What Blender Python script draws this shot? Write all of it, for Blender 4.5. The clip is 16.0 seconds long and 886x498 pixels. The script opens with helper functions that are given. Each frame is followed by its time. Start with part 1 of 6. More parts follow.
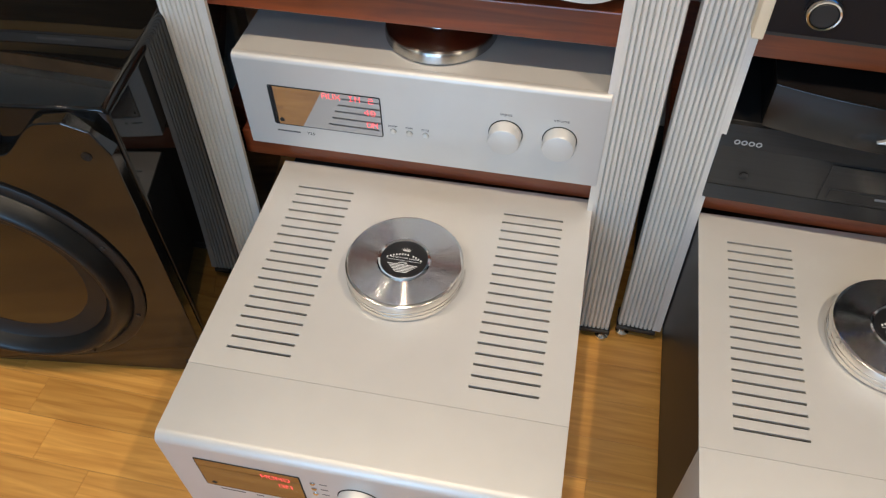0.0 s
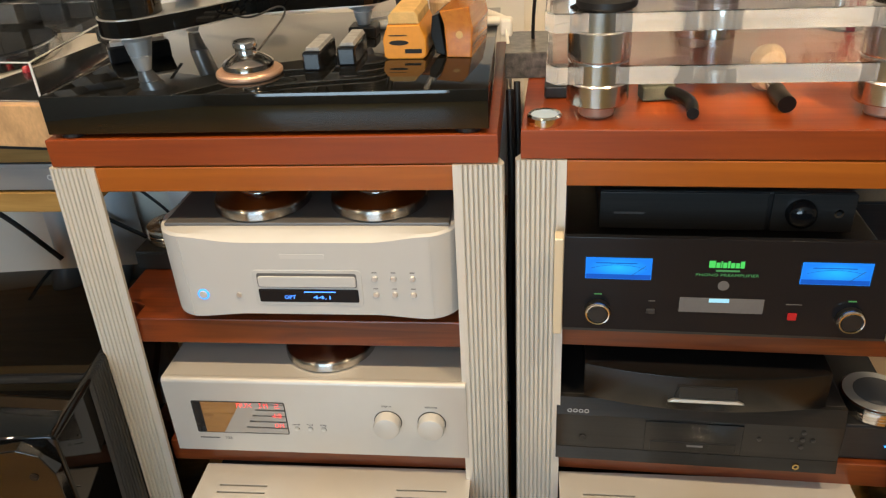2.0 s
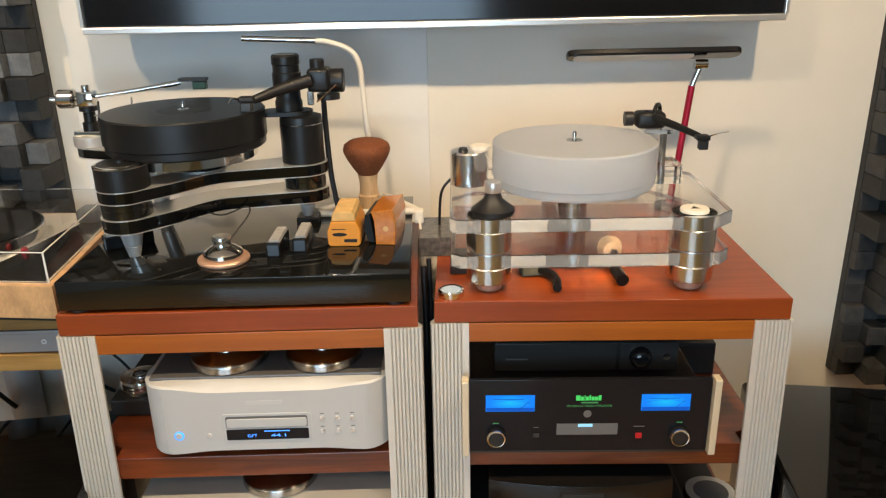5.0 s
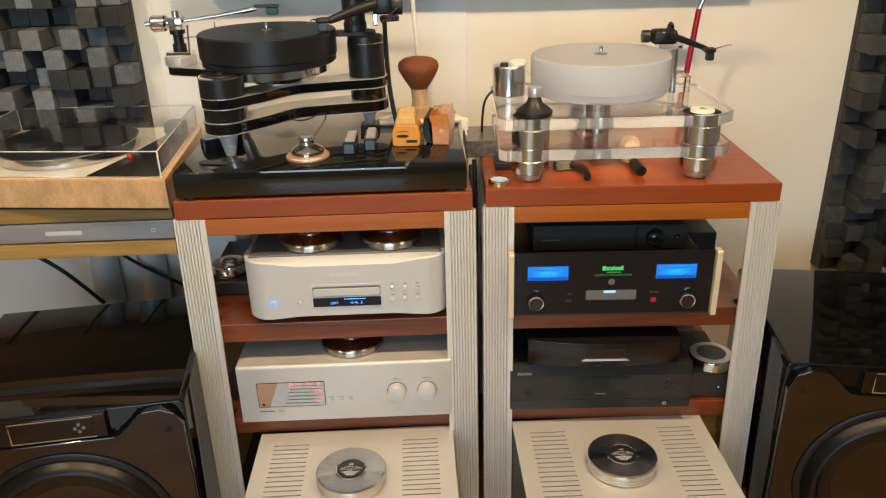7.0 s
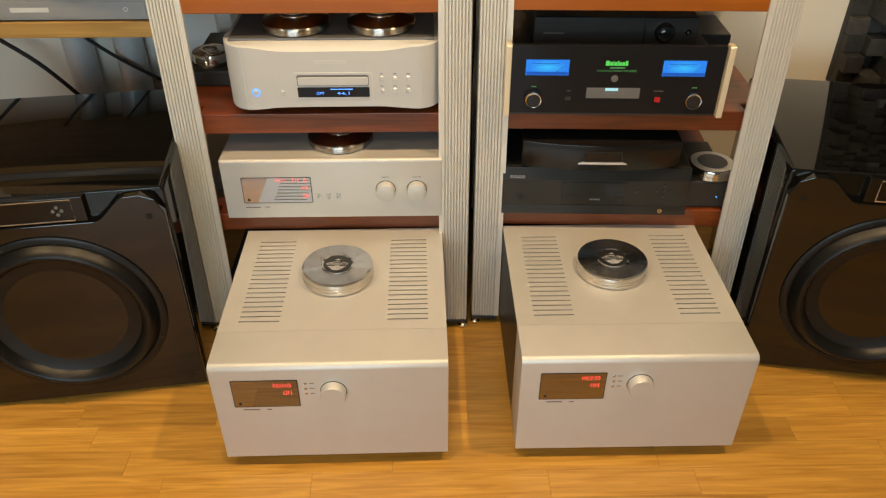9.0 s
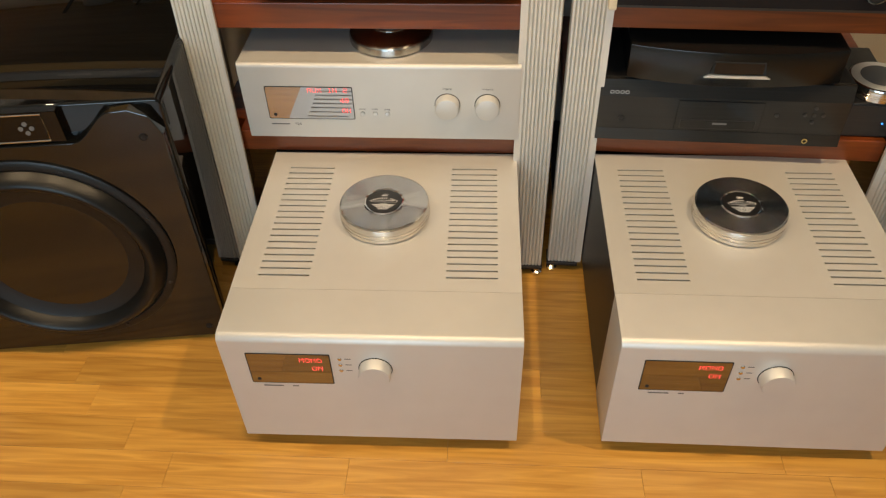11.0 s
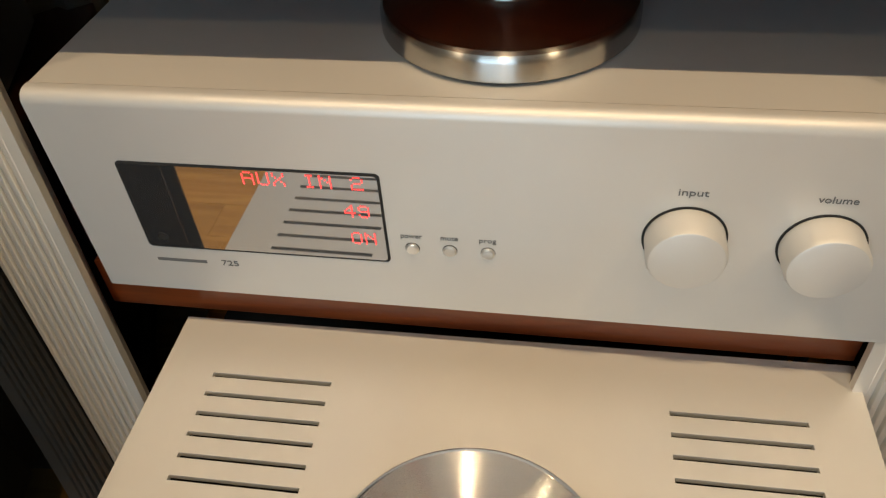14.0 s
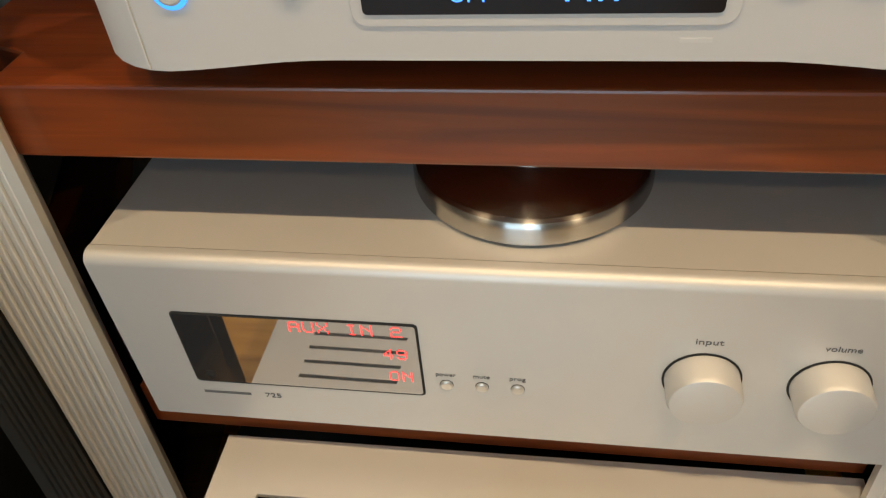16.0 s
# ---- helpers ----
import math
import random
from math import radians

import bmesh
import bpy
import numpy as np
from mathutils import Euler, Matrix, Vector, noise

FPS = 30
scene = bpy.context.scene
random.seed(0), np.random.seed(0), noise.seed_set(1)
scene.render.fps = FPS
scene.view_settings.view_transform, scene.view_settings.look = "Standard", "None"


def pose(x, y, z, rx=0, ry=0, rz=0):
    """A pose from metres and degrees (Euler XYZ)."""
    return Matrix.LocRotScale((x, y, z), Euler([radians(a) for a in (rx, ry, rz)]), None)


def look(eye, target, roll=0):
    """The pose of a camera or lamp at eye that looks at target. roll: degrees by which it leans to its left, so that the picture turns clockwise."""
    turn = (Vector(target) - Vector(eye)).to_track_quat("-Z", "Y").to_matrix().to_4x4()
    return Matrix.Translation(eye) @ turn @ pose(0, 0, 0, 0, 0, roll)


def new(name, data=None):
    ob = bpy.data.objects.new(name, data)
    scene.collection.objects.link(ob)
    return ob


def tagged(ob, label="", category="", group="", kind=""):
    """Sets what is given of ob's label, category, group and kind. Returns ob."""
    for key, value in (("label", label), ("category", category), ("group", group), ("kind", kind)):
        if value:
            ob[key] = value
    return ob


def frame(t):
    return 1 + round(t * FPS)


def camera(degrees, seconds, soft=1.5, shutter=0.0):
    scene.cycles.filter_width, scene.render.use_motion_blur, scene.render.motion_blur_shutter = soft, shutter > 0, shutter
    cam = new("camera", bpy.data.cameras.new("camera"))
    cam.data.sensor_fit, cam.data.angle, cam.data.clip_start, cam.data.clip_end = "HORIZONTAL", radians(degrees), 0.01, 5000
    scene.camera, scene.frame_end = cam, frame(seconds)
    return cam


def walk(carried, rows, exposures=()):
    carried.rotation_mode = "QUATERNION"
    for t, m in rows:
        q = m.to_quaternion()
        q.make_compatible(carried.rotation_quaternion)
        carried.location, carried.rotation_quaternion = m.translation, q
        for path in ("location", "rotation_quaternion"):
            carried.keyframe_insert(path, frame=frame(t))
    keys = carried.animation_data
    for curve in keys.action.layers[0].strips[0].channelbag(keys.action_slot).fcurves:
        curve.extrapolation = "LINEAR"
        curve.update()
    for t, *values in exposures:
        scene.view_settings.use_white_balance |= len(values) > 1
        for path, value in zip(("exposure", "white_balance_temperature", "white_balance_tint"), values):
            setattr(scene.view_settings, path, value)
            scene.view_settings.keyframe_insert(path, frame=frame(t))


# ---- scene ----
cam = camera(60.0, 16.0, 1.25)
PATH = [
    (0, (0.108, 0.105, 1.053), (-0.189, 1.364, -0.472), -1.6),
    (0.5, (0.111, 0.098, 1.096), (-0.231, 1.487, -0.301), -2.3),
    (1, (0.153, 0.044, 1.139), (-0.193, 1.578, -0.097), -2.8),
    (1.5, (0.197, -0.012, 1.171), (-0.112, 1.631, 0.074), -3.2),
    (2, (0.238, -0.053, 1.215), (0.014, 1.681, 0.244), -3.4),
    (2.5, (0.283, -0.072, 1.246), (0.131, 1.717, 0.365), -3.3),
    (3, (0.296, -0.089, 1.304), (0.218, 1.732, 0.481), -3.3),
    (3.5, (0.223, -0.104, 1.366), (0.231, 1.736, 0.582), -2.8),
    (3.7, (0.182, -0.122, 1.376), (0.219, 1.729, 0.621), -2.6),
    (5.8, (0.243, -0.481, 1.433), (0.262, 1.398, 0.75), -0.7),
    (6, (0.24, -0.513, 1.439), (0.261, 1.357, 0.729), -0.9),
    (6.5, (0.211, -0.571, 1.427), (0.217, 1.282, 0.674), -1.3),
    (7, (0.096, -0.628, 1.401), (0.141, 1.201, 0.592), -1.5),
    (7.5, (0.037, -0.671, 1.387), (0.115, 1.111, 0.484), -1.3),
    (8, (0.02, -0.665, 1.356), (0.128, 1.053, 0.338), -0.6),
    (8.2, (0.029, -0.669, 1.334), (0.132, 1.036, 0.294), -0.4),
    (8.5, (0.046, -0.651, 1.317), (0.137, 1.02, 0.222), -0.0),
    (9, (0.118, -0.616, 1.285), (0.149, 1.009, 0.119), -0.0),
    (9.2, (0.136, -0.594, 1.278), (0.161, 1.006, 0.079), 0.2),
    (11.5, (0.053, -0.153, 1.075), (-0.096, 1.283, -0.309), -2.4),
    (12, (0.01, 0.018, 1.016), (-0.168, 1.451, -0.368), -2.7),
    (12.5, (-0.024, 0.249, 0.922), (-0.223, 1.684, -0.457), -2.5),
    (13, (-0.033, 0.415, 0.777), (-0.284, 1.855, -0.587), -3.4),
    (13.5, (-0.035, 0.495, 0.712), (-0.32, 1.93, -0.652), -4.2),
    (14, (-0.048, 0.535, 0.683), (-0.342, 1.958, -0.691), -4.3),
    (14.5, (-0.072, 0.552, 0.667), (-0.397, 1.964, -0.711), -5.0),
    (15, (-0.084, 0.559, 0.679), (-0.419, 1.959, -0.71), -5.5),
    (15.5, (-0.073, 0.55, 0.718), (-0.409, 1.971, -0.649), -5.8),
    (16, (-0.066, 0.554, 0.756), (-0.362, 2.027, -0.564), -5.3),
]
EXPOSURES = [(0.0, 0.18, 5850, 10), (0.5, 0.18, 6250, 10), (1.0, 0.16, 6650, 10), (2.0, 0.17, 7250, 10), (2.5, 0.15, 6950, 10), (3.5, 0.13, 6500, 10),
             (6.0, 0.14, 7300, 10), (7.0, 0.16, 7550, 10), (8.0, 0.18, 8100, 10), (8.5, 0.16, 8250, 10), (9.0, 0.12, 8500, 10), (11.5, 0.13, 7550, 10),
             (12.5, 0.17, 7400, 10), (14.5, -0.01, 7550, 10), (16.0, 0.0, 7600, 10)]
walk(cam, [(t, look(eye, target, roll)) for t, eye, target, roll in PATH], EXPOSURES)

# ---- body ----
# ---------------------------------------------------------------- world and lights
world = bpy.data.worlds.new("world")
scene.world = world
world.use_nodes = True
_wn = world.node_tree
_sky = _wn.nodes.new("ShaderNodeTexSky")
_sky.sky_type = 'NISHITA'
_sky.sun_disc = False
_sky.sun_elevation = radians(35)
_sky.sun_rotation = radians(200)
_wn.links.new(_sky.outputs[0], _wn.nodes["Background"].inputs[0])
_wn.nodes["Background"].inputs[1].default_value = 0.08


def spot(x, y, power, aim, angle=95, blend=0.6, size=0.03, colour=(1.0, 0.78, 0.52)):
    """A recessed ceiling spot."""
    d = bpy.data.lights.new("ceiling_spot", 'SPOT')
    d.energy, d.spot_size, d.spot_blend, d.shadow_soft_size, d.color = power, radians(angle), blend, size, colour
    ob = new("ceiling_spot", d)
    ob.matrix_world = look((x, y, CEIL - 0.02), aim)
    return ob


CEIL = 2.45
WALL = 1.50
for _x, _p in ((-1.20, 51), (-0.10, 55), (1.00, 73)):
    spot(_x, 0.22, _p, (_x * 0.9, 0.85, 0.5), 105)
spot(-0.10, -1.30, 27, (0.1, -0.4, 0.0), 90)
_a = bpy.data.lights.new("window_daylight", 'AREA')
_a.shape, _a.size, _a.size_y, _a.energy, _a.color = 'RECTANGLE', 2.3, 1.45, 70, (0.42, 0.70, 1.0)
new("window_daylight", _a).matrix_world = look((-0.5, -3.42, 1.35), (-0.5, 0, 1.2))


# ---------------------------------------------------------------- materials
def material(name, colour, rough=0.5, metal=0.0, noise_scale=0.0, vary=0.0, bump=0.0, bump_scale=200.0, coat=0.0,
             stretch=(1, 1, 1), per_object=0.0, spec=0.5, rough_vary=0.0):
    """A principled material whose colour, roughness and relief vary at two scales, in metres."""
    m = bpy.data.materials.new(name)
    m.use_nodes = True
    n, l = m.node_tree.nodes, m.node_tree.links
    b = n["Principled BSDF"]
    b.inputs["Roughness"].default_value, b.inputs["Metallic"].default_value = rough, metal
    b.inputs["Coat Weight"].default_value, b.inputs["Coat Roughness"].default_value = coat, 0.05
    b.inputs["Specular IOR Level"].default_value = spec
    base = n.new("ShaderNodeRGB")
    base.outputs[0].default_value = (*colour, 1)
    out = base.outputs[0]
    co = n.new("ShaderNodeTexCoord")
    mp = n.new("ShaderNodeMapping")
    mp.inputs["Scale"].default_value = stretch
    l.new(co.outputs["Object"], mp.inputs[0])
    if vary:
        for scale, amount in ((noise_scale, vary), (noise_scale * 7.3, vary * 0.5)):
            t = n.new("ShaderNodeTexNoise")
            t.inputs["Scale"].default_value, t.inputs["Detail"].default_value = scale, 4
            l.new(mp.outputs[0], t.inputs["Vector"])
            r = n.new("ShaderNodeMapRange")
            r.inputs[1].default_value, r.inputs[2].default_value = 0.3, 0.7
            r.inputs[3].default_value, r.inputs[4].default_value = 1 - amount, 1 + amount
            l.new(t.outputs[0], r.inputs[0])
            mx = n.new("ShaderNodeVectorMath")
            mx.operation = 'SCALE'
            l.new(out, mx.inputs[0])
            l.new(r.outputs[0], mx.inputs["Scale"])
            out = mx.outputs[0]
    if per_object:
        oi = n.new("ShaderNodeObjectInfo")
        r = n.new("ShaderNodeMapRange")
        r.inputs[3].default_value, r.inputs[4].default_value = 1 - per_object, 1 + per_object
        l.new(oi.outputs["Random"], r.inputs[0])
        mx = n.new("ShaderNodeVectorMath")
        mx.operation = 'SCALE'
        l.new(out, mx.inputs[0])
        l.new(r.outputs[0], mx.inputs["Scale"])
        out = mx.outputs[0]
    l.new(out, b.inputs["Base Color"])
    if rough_vary:
        t = n.new("ShaderNodeTexNoise")
        t.inputs["Scale"].default_value, t.inputs["Detail"].default_value = 14, 5
        l.new(mp.outputs[0], t.inputs["Vector"])
        r = n.new("ShaderNodeMapRange")
        r.inputs[1].default_value, r.inputs[2].default_value = 0.3, 0.7
        r.inputs[3].default_value, r.inputs[4].default_value = max(0, rough - rough_vary), rough + rough_vary
        l.new(t.outputs[0], r.inputs[0])
        l.new(r.outputs[0], b.inputs["Roughness"])
    if bump:
        t = n.new("ShaderNodeTexNoise")
        t.inputs["Scale"].default_value, t.inputs["Detail"].default_value = bump_scale, 3
        l.new(mp.outputs[0], t.inputs["Vector"])
        bp = n.new("ShaderNodeBump")
        bp.inputs["Strength"].default_value, bp.inputs["Distance"].default_value = bump, 0.001
        l.new(t.outputs[0], bp.inputs["Height"])
        l.new(bp.outputs[0], b.inputs["Normal"])
    return m


def glowing(name, colour, strength):
    m = bpy.data.materials.new(name)
    m.use_nodes = True
    b = m.node_tree.nodes["Principled BSDF"]
    b.inputs["Base Color"].default_value = (*[0.15 * k for k in colour], 1)
    b.inputs["Specular IOR Level"].default_value = 0.12
    b.inputs["Emission Color"].default_value = (*colour, 1)
    b.inputs["Emission Strength"].default_value = strength
    return m


def clear(name, colour=(1, 1, 1), rough=0.0, ior=1.49):
    m = bpy.data.materials.new(name)
    m.use_nodes = True
    b = m.node_tree.nodes["Principled BSDF"]
    b.inputs["Base Color"].default_value = (*colour, 1)
    b.inputs["Transmission Weight"].default_value = 1
    b.inputs["Roughness"].default_value, b.inputs["IOR"].default_value = rough, ior
    return m


def turned(name, colour, rough, aniso=0.8):
    """Lathe-turned metal, brushed round its axis (local z)."""
    m = material(name, colour, rough, 1.0)
    n, l = m.node_tree.nodes, m.node_tree.links
    tg = n.new("ShaderNodeTangent")
    tg.direction_type, tg.axis = 'RADIAL', 'Z'
    b = n["Principled BSDF"]
    b.inputs["Anisotropic"].default_value = aniso
    b.inputs["Anisotropic Rotation"].default_value = 0.25
    l.new(tg.outputs[0], b.inputs["Tangent"])
    return m


def faced(name, colour, rough, steep, pitch, lean=0.0):
    """A flat face cut on a lathe: fine round grooves about local z, told by their slopes."""
    m = material(name, colour, rough, 1.0)
    n, l = m.node_tree.nodes, m.node_tree.links
    co = n.new("ShaderNodeTexCoord")
    flat = n.new("ShaderNodeVectorMath")
    flat.operation = 'MULTIPLY'
    flat.inputs[1].default_value = (1, 1, 0)
    l.new(co.outputs["Object"], flat.inputs[0])
    size = n.new("ShaderNodeVectorMath")
    size.operation = 'LENGTH'
    l.new(flat.outputs[0], size.inputs[0])
    out = n.new("ShaderNodeVectorMath")
    out.operation = 'NORMALIZE'
    l.new(flat.outputs[0], out.inputs[0])
    slope = None
    for k, share in ((1.0, 0.6), (2.37, 0.4)):
        ph = n.new("ShaderNodeMath")
        ph.operation = 'MULTIPLY'
        ph.inputs[1].default_value = 2 * math.pi / pitch * k
        l.new(size.outputs["Value"], ph.inputs[0])
        sn = n.new("ShaderNodeMath")
        sn.operation = 'SINE'
        l.new(ph.outputs[0], sn.inputs[0])
        am = n.new("ShaderNodeMath")
        am.operation = 'MULTIPLY_ADD'
        am.inputs[1].default_value = steep * share
        am.inputs[2].default_value = lean
        l.new(sn.outputs[0], am.inputs[0])
        if slope is not None:
            l.new(slope, am.inputs[2])
        slope = am.outputs[0]
    tilt = n.new("ShaderNodeVectorMath")
    tilt.operation = 'SCALE'
    l.new(out.outputs[0], tilt.inputs[0])
    l.new(slope, tilt.inputs["Scale"])
    up = n.new("ShaderNodeVectorMath")
    up.inputs[1].default_value = (0, 0, 1)
    l.new(tilt.outputs[0], up.inputs[0])
    nm = n.new("ShaderNodeVectorMath")
    nm.operation = 'NORMALIZE'
    l.new(up.outputs[0], nm.inputs[0])
    l.new(nm.outputs[0], n["Principled BSDF"].inputs["Normal"])
    return m


def wood(name, dark, light, scale, rough=0.35, coat=0.2, axis=0, per_object=0.0, fig=0.0):
    """Wood with long grain along the given axis, fine pores and slow colour drift."""
    m = bpy.data.materials.new(name)
    m.use_nodes = True
    n, l = m.node_tree.nodes, m.node_tree.links
    b = n["Principled BSDF"]
    b.inputs["Roughness"].default_value, b.inputs["Coat Weight"].default_value = rough, coat
    b.inputs["Coat Roughness"].default_value = 0.12
    co = n.new("ShaderNodeTexCoord")
    mp = n.new("ShaderNodeMapping")
    s = [scale * 6, scale * 6, scale * 6]
    s[axis] = scale * 0.35
    mp.inputs["Scale"].default_value = s
    l.new(co.outputs["Object"], mp.inputs[0])
    vec = mp.outputs[0]
    if per_object:
        oi = n.new("ShaderNodeObjectInfo")
        ad = n.new("ShaderNodeVectorMath")
        ml = n.new("ShaderNodeMath")
        ml.operation = 'MULTIPLY'
        ml.inputs[1].default_value = 70
        l.new(oi.outputs["Random"], ml.inputs[0])
        l.new(vec, ad.inputs[0])
        l.new(ml.outputs[0], ad.inputs[1])
        vec = ad.outputs[0]
    t = n.new("ShaderNodeTexNoise")
    t.inputs["Scale"].default_value, t.inputs["Detail"].default_value, t.inputs["Distortion"].default_value = 1.6, 6, 0.6 + fig
    l.new(vec, t.inputs["Vector"])
    cr = n.new("ShaderNodeValToRGB")
    cr.color_ramp.elements[0].position, cr.color_ramp.elements[1].position = 0.32, 0.70
    cr.color_ramp.elements[0].color, cr.color_ramp.elements[1].color = (*dark, 1), (*light, 1)
    l.new(t.outputs[0], cr.inputs[0])
    out = cr.outputs[0]
    if per_object:
        r = n.new("ShaderNodeMapRange")
        r.inputs[3].default_value, r.inputs[4].default_value = 1 - per_object, 1 + per_object
        l.new(oi.outputs["Random"], r.inputs[0])
        mx = n.new("ShaderNodeVectorMath")
        mx.operation = 'SCALE'
        l.new(out, mx.inputs[0])
        l.new(r.outputs[0], mx.inputs["Scale"])
        out = mx.outputs[0]
    l.new(out, b.inputs["Base Color"])
    t2 = n.new("ShaderNodeTexNoise")
    t2.inputs["Scale"].default_value, t2.inputs["Detail"].default_value = 9, 3
    l.new(vec, t2.inputs["Vector"])
    bp = n.new("ShaderNodeBump")
    bp.inputs["Strength"].default_value, bp.inputs["Distance"].default_value = 0.12, 0.0006
    l.new(t2.outputs[0], bp.inputs["Height"])
    l.new(bp.outputs[0], b.inputs["Normal"])
    return m


M_silver = material("bead_blasted_aluminium", (0.635, 0.62, 0.595), 0.47, 0.42, 3, 0.03, 0.10, 1800)
M_silver_rim = material("satin_aluminium_edge", (0.74, 0.73, 0.71), 0.28, 0.75)
M_post = material("anodised_aluminium", (0.70, 0.67, 0.615), 0.40, 0.35, 5, 0.04, 0.05, 900)
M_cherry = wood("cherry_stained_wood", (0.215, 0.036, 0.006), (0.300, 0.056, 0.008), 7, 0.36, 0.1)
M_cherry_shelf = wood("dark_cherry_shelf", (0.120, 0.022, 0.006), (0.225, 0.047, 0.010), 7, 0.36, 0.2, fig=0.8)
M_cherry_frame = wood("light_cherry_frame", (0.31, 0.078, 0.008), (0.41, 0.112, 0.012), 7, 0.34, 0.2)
M_oak = wood("oiled_oak", (0.44, 0.200, 0.036), (0.66, 0.345, 0.075), 8, 0.36, 0.25, 0, 0.19, 0.5)
M_joint = material("dark_joint", (0.36, 0.185, 0.060), 0.8)
M_wall = material("cream_wall_paint", (0.80, 0.75, 0.66), 0.75, 0, 2, 0.02, 0.08, 160)
M_room = material("taupe_wall_paint", (0.32, 0.285, 0.24), 0.8, 0, 2, 0.03, 0.08, 160)
M_ceiling = material("white_ceiling_paint", (0.82, 0.81, 0.78), 0.8, 0, 2, 0.015)
M_gloss = material("black_piano_lacquer", (0.004, 0.004, 0.004), 0.03, 0, 6, 0.1, spec=0.42)
M_baffle = material("satin_black_baffle", (0.005, 0.0049, 0.0046), 0.07, 0, 30, 0.12, 0.04, 500, spec=0.62)
M_lacquer = material("deep_black_lacquer", (0.007, 0.007, 0.0065), 0.04, 0, 6, 0.1, spec=0.8)
M_rubber = material("black_rubber", (0.006, 0.0058, 0.0055), 0.36, 0, 20, 0.15, 0.08, 300, spec=0.32)
M_cone = material("black_cone", (0.007, 0.0065, 0.006), 0.48, 0, 8, 0.15, 0.1, 500, spec=0.35)
M_black = material("black_powder_coat", (0.010, 0.010, 0.011), 0.42, 0, 12, 0.12, 0.12, 1400)
M_black_metal = material("brushed_black_metal", (0.042, 0.041, 0.041), 0.34, 0.4, 40, 0.12, 0.06, 300, stretch=(0.1, 1, 6))
M_glass_black = material("black_glass", (0.010, 0.011, 0.014), 0.08, 0, spec=0.22)
M_window = material("mirrored_display_window", (0.45, 0.47, 0.51), 0.03, 0.95)
M_window_dark = material("smoked_display_window", (0.28, 0.265, 0.24), 0.03, 0.95)
M_slot = material("slot_black", (0.008, 0.008, 0.008), 0.7)
M_chrome = material("polished_steel", (0.72, 0.71, 0.69), 0.09, 1.0)
M_rim_steel = turned("turned_rim_steel", (0.47, 0.46, 0.445), 0.27, 1.0)
M_faced = faced("lathe_faced_steel", (0.58, 0.57, 0.555), 0.13, 0.50, 0.00031)
M_coned = faced("turned_cone_steel", (0.50, 0.49, 0.475), 0.11, 0.34, 0.00031, 0.33)
M_pillar = material("polished_pillar_steel", (0.76, 0.755, 0.745), 0.20, 1.0, 8, 0.03)
M_steel_side = material("polished_rim_steel", (0.66, 0.64, 0.61), 0.14, 1.0)
M_badge = material("black_badge", (0.012, 0.012, 0.013), 0.28)
M_print = material("white_print", (0.75, 0.75, 0.74), 0.6)
M_print_dark = material("grey_print", (0.11, 0.11, 0.11), 0.6)
M_red = glowing("red_dot_display", (1.0, 0.07, 0.07), 2.6)
M_blue = glowing("blue_display", (0.05, 0.25, 1.0), 2.5)


def backlit(name, centre, edge, strength):
    """A backlit dial, palest in the middle of its face."""
    m = glowing(name, edge, strength)
    n, l = m.node_tree.nodes, m.node_tree.links
    co = n.new("ShaderNodeTexCoord")
    mp = n.new("ShaderNodeMapping")
    mp.inputs["Location"].default_value = (-1.1, 0, -1.2)
    mp.inputs["Scale"].default_value = (2.2, 0, 2.2)
    gr = n.new("ShaderNodeTexGradient")
    gr.gradient_type = 'SPHERICAL'
    cr = n.new("ShaderNodeValToRGB")
    cr.color_ramp.elements[0].color, cr.color_ramp.elements[1].color = (*edge, 1), (*centre, 1)
    l.new(co.outputs["Generated"], mp.inputs[0])
    l.new(mp.outputs[0], gr.inputs[0])
    l.new(gr.outputs[0], cr.inputs[0])
    l.new(cr.outputs[0], n["Principled BSDF"].inputs["Emission Color"])
    return m


M_blue_meter = backlit("blue_backlit_meter", (0.0, 0.46, 1.0), (0.0, 0.19, 0.85), 1.05)
M_green = glowing("green_backlit_print", (0.06, 0.65, 0.14), 0.9)
M_cyan = glowing("pale_blue_display", (0.35, 0.75, 1.0), 0.9)
M_pearl = material("pearl_white_aluminium", (0.56, 0.56, 0.555), 0.46, 0.08, 4, 0.015, 0.05, 1500)
M_grey_lid = material("dark_grey_anodised", (0.16, 0.16, 0.165), 0.42, 0.5, 6, 0.04)
M_black_gloss = material("gloss_black_plastic", (0.010, 0.010, 0.011), 0.10)
M_champagne = material("champagne_end_cap", (0.74, 0.64, 0.47), 0.4, 0.3)
M_foam = material("charcoal_foam", (0.030, 0.030, 0.030), 0.62, 0, 40, 0.35, 0.5, 900, per_object=0.55)
# paler, bluish copy of the charcoal foam: daylight on foremost blocks, put into colour
M_foam_daylit = material("daylit_foam", (0.13, 0.138, 0.148), 0.62, 0, 40, 0.25, 0.5, 900, per_object=0.35)


# ---------------------------------------------------------------- mesh helpers
def part(name, bm, mat, parent, label="", smooth=False, at=None):
    me = bpy.data.meshes.new(name)
    bm.normal_update()
    if smooth:
        for f in bm.faces:
            f.smooth = True
    bm.to_mesh(me)
    bm.free()
    if smooth:
        me.set_sharp_from_angle(angle=radians(32))
    me.materials.append(mat)
    ob = new(name, me)
    ob.parent = parent
    if at is not None:
        ob.matrix_basis = at
    if label:
        ob["label"] = label
    return ob


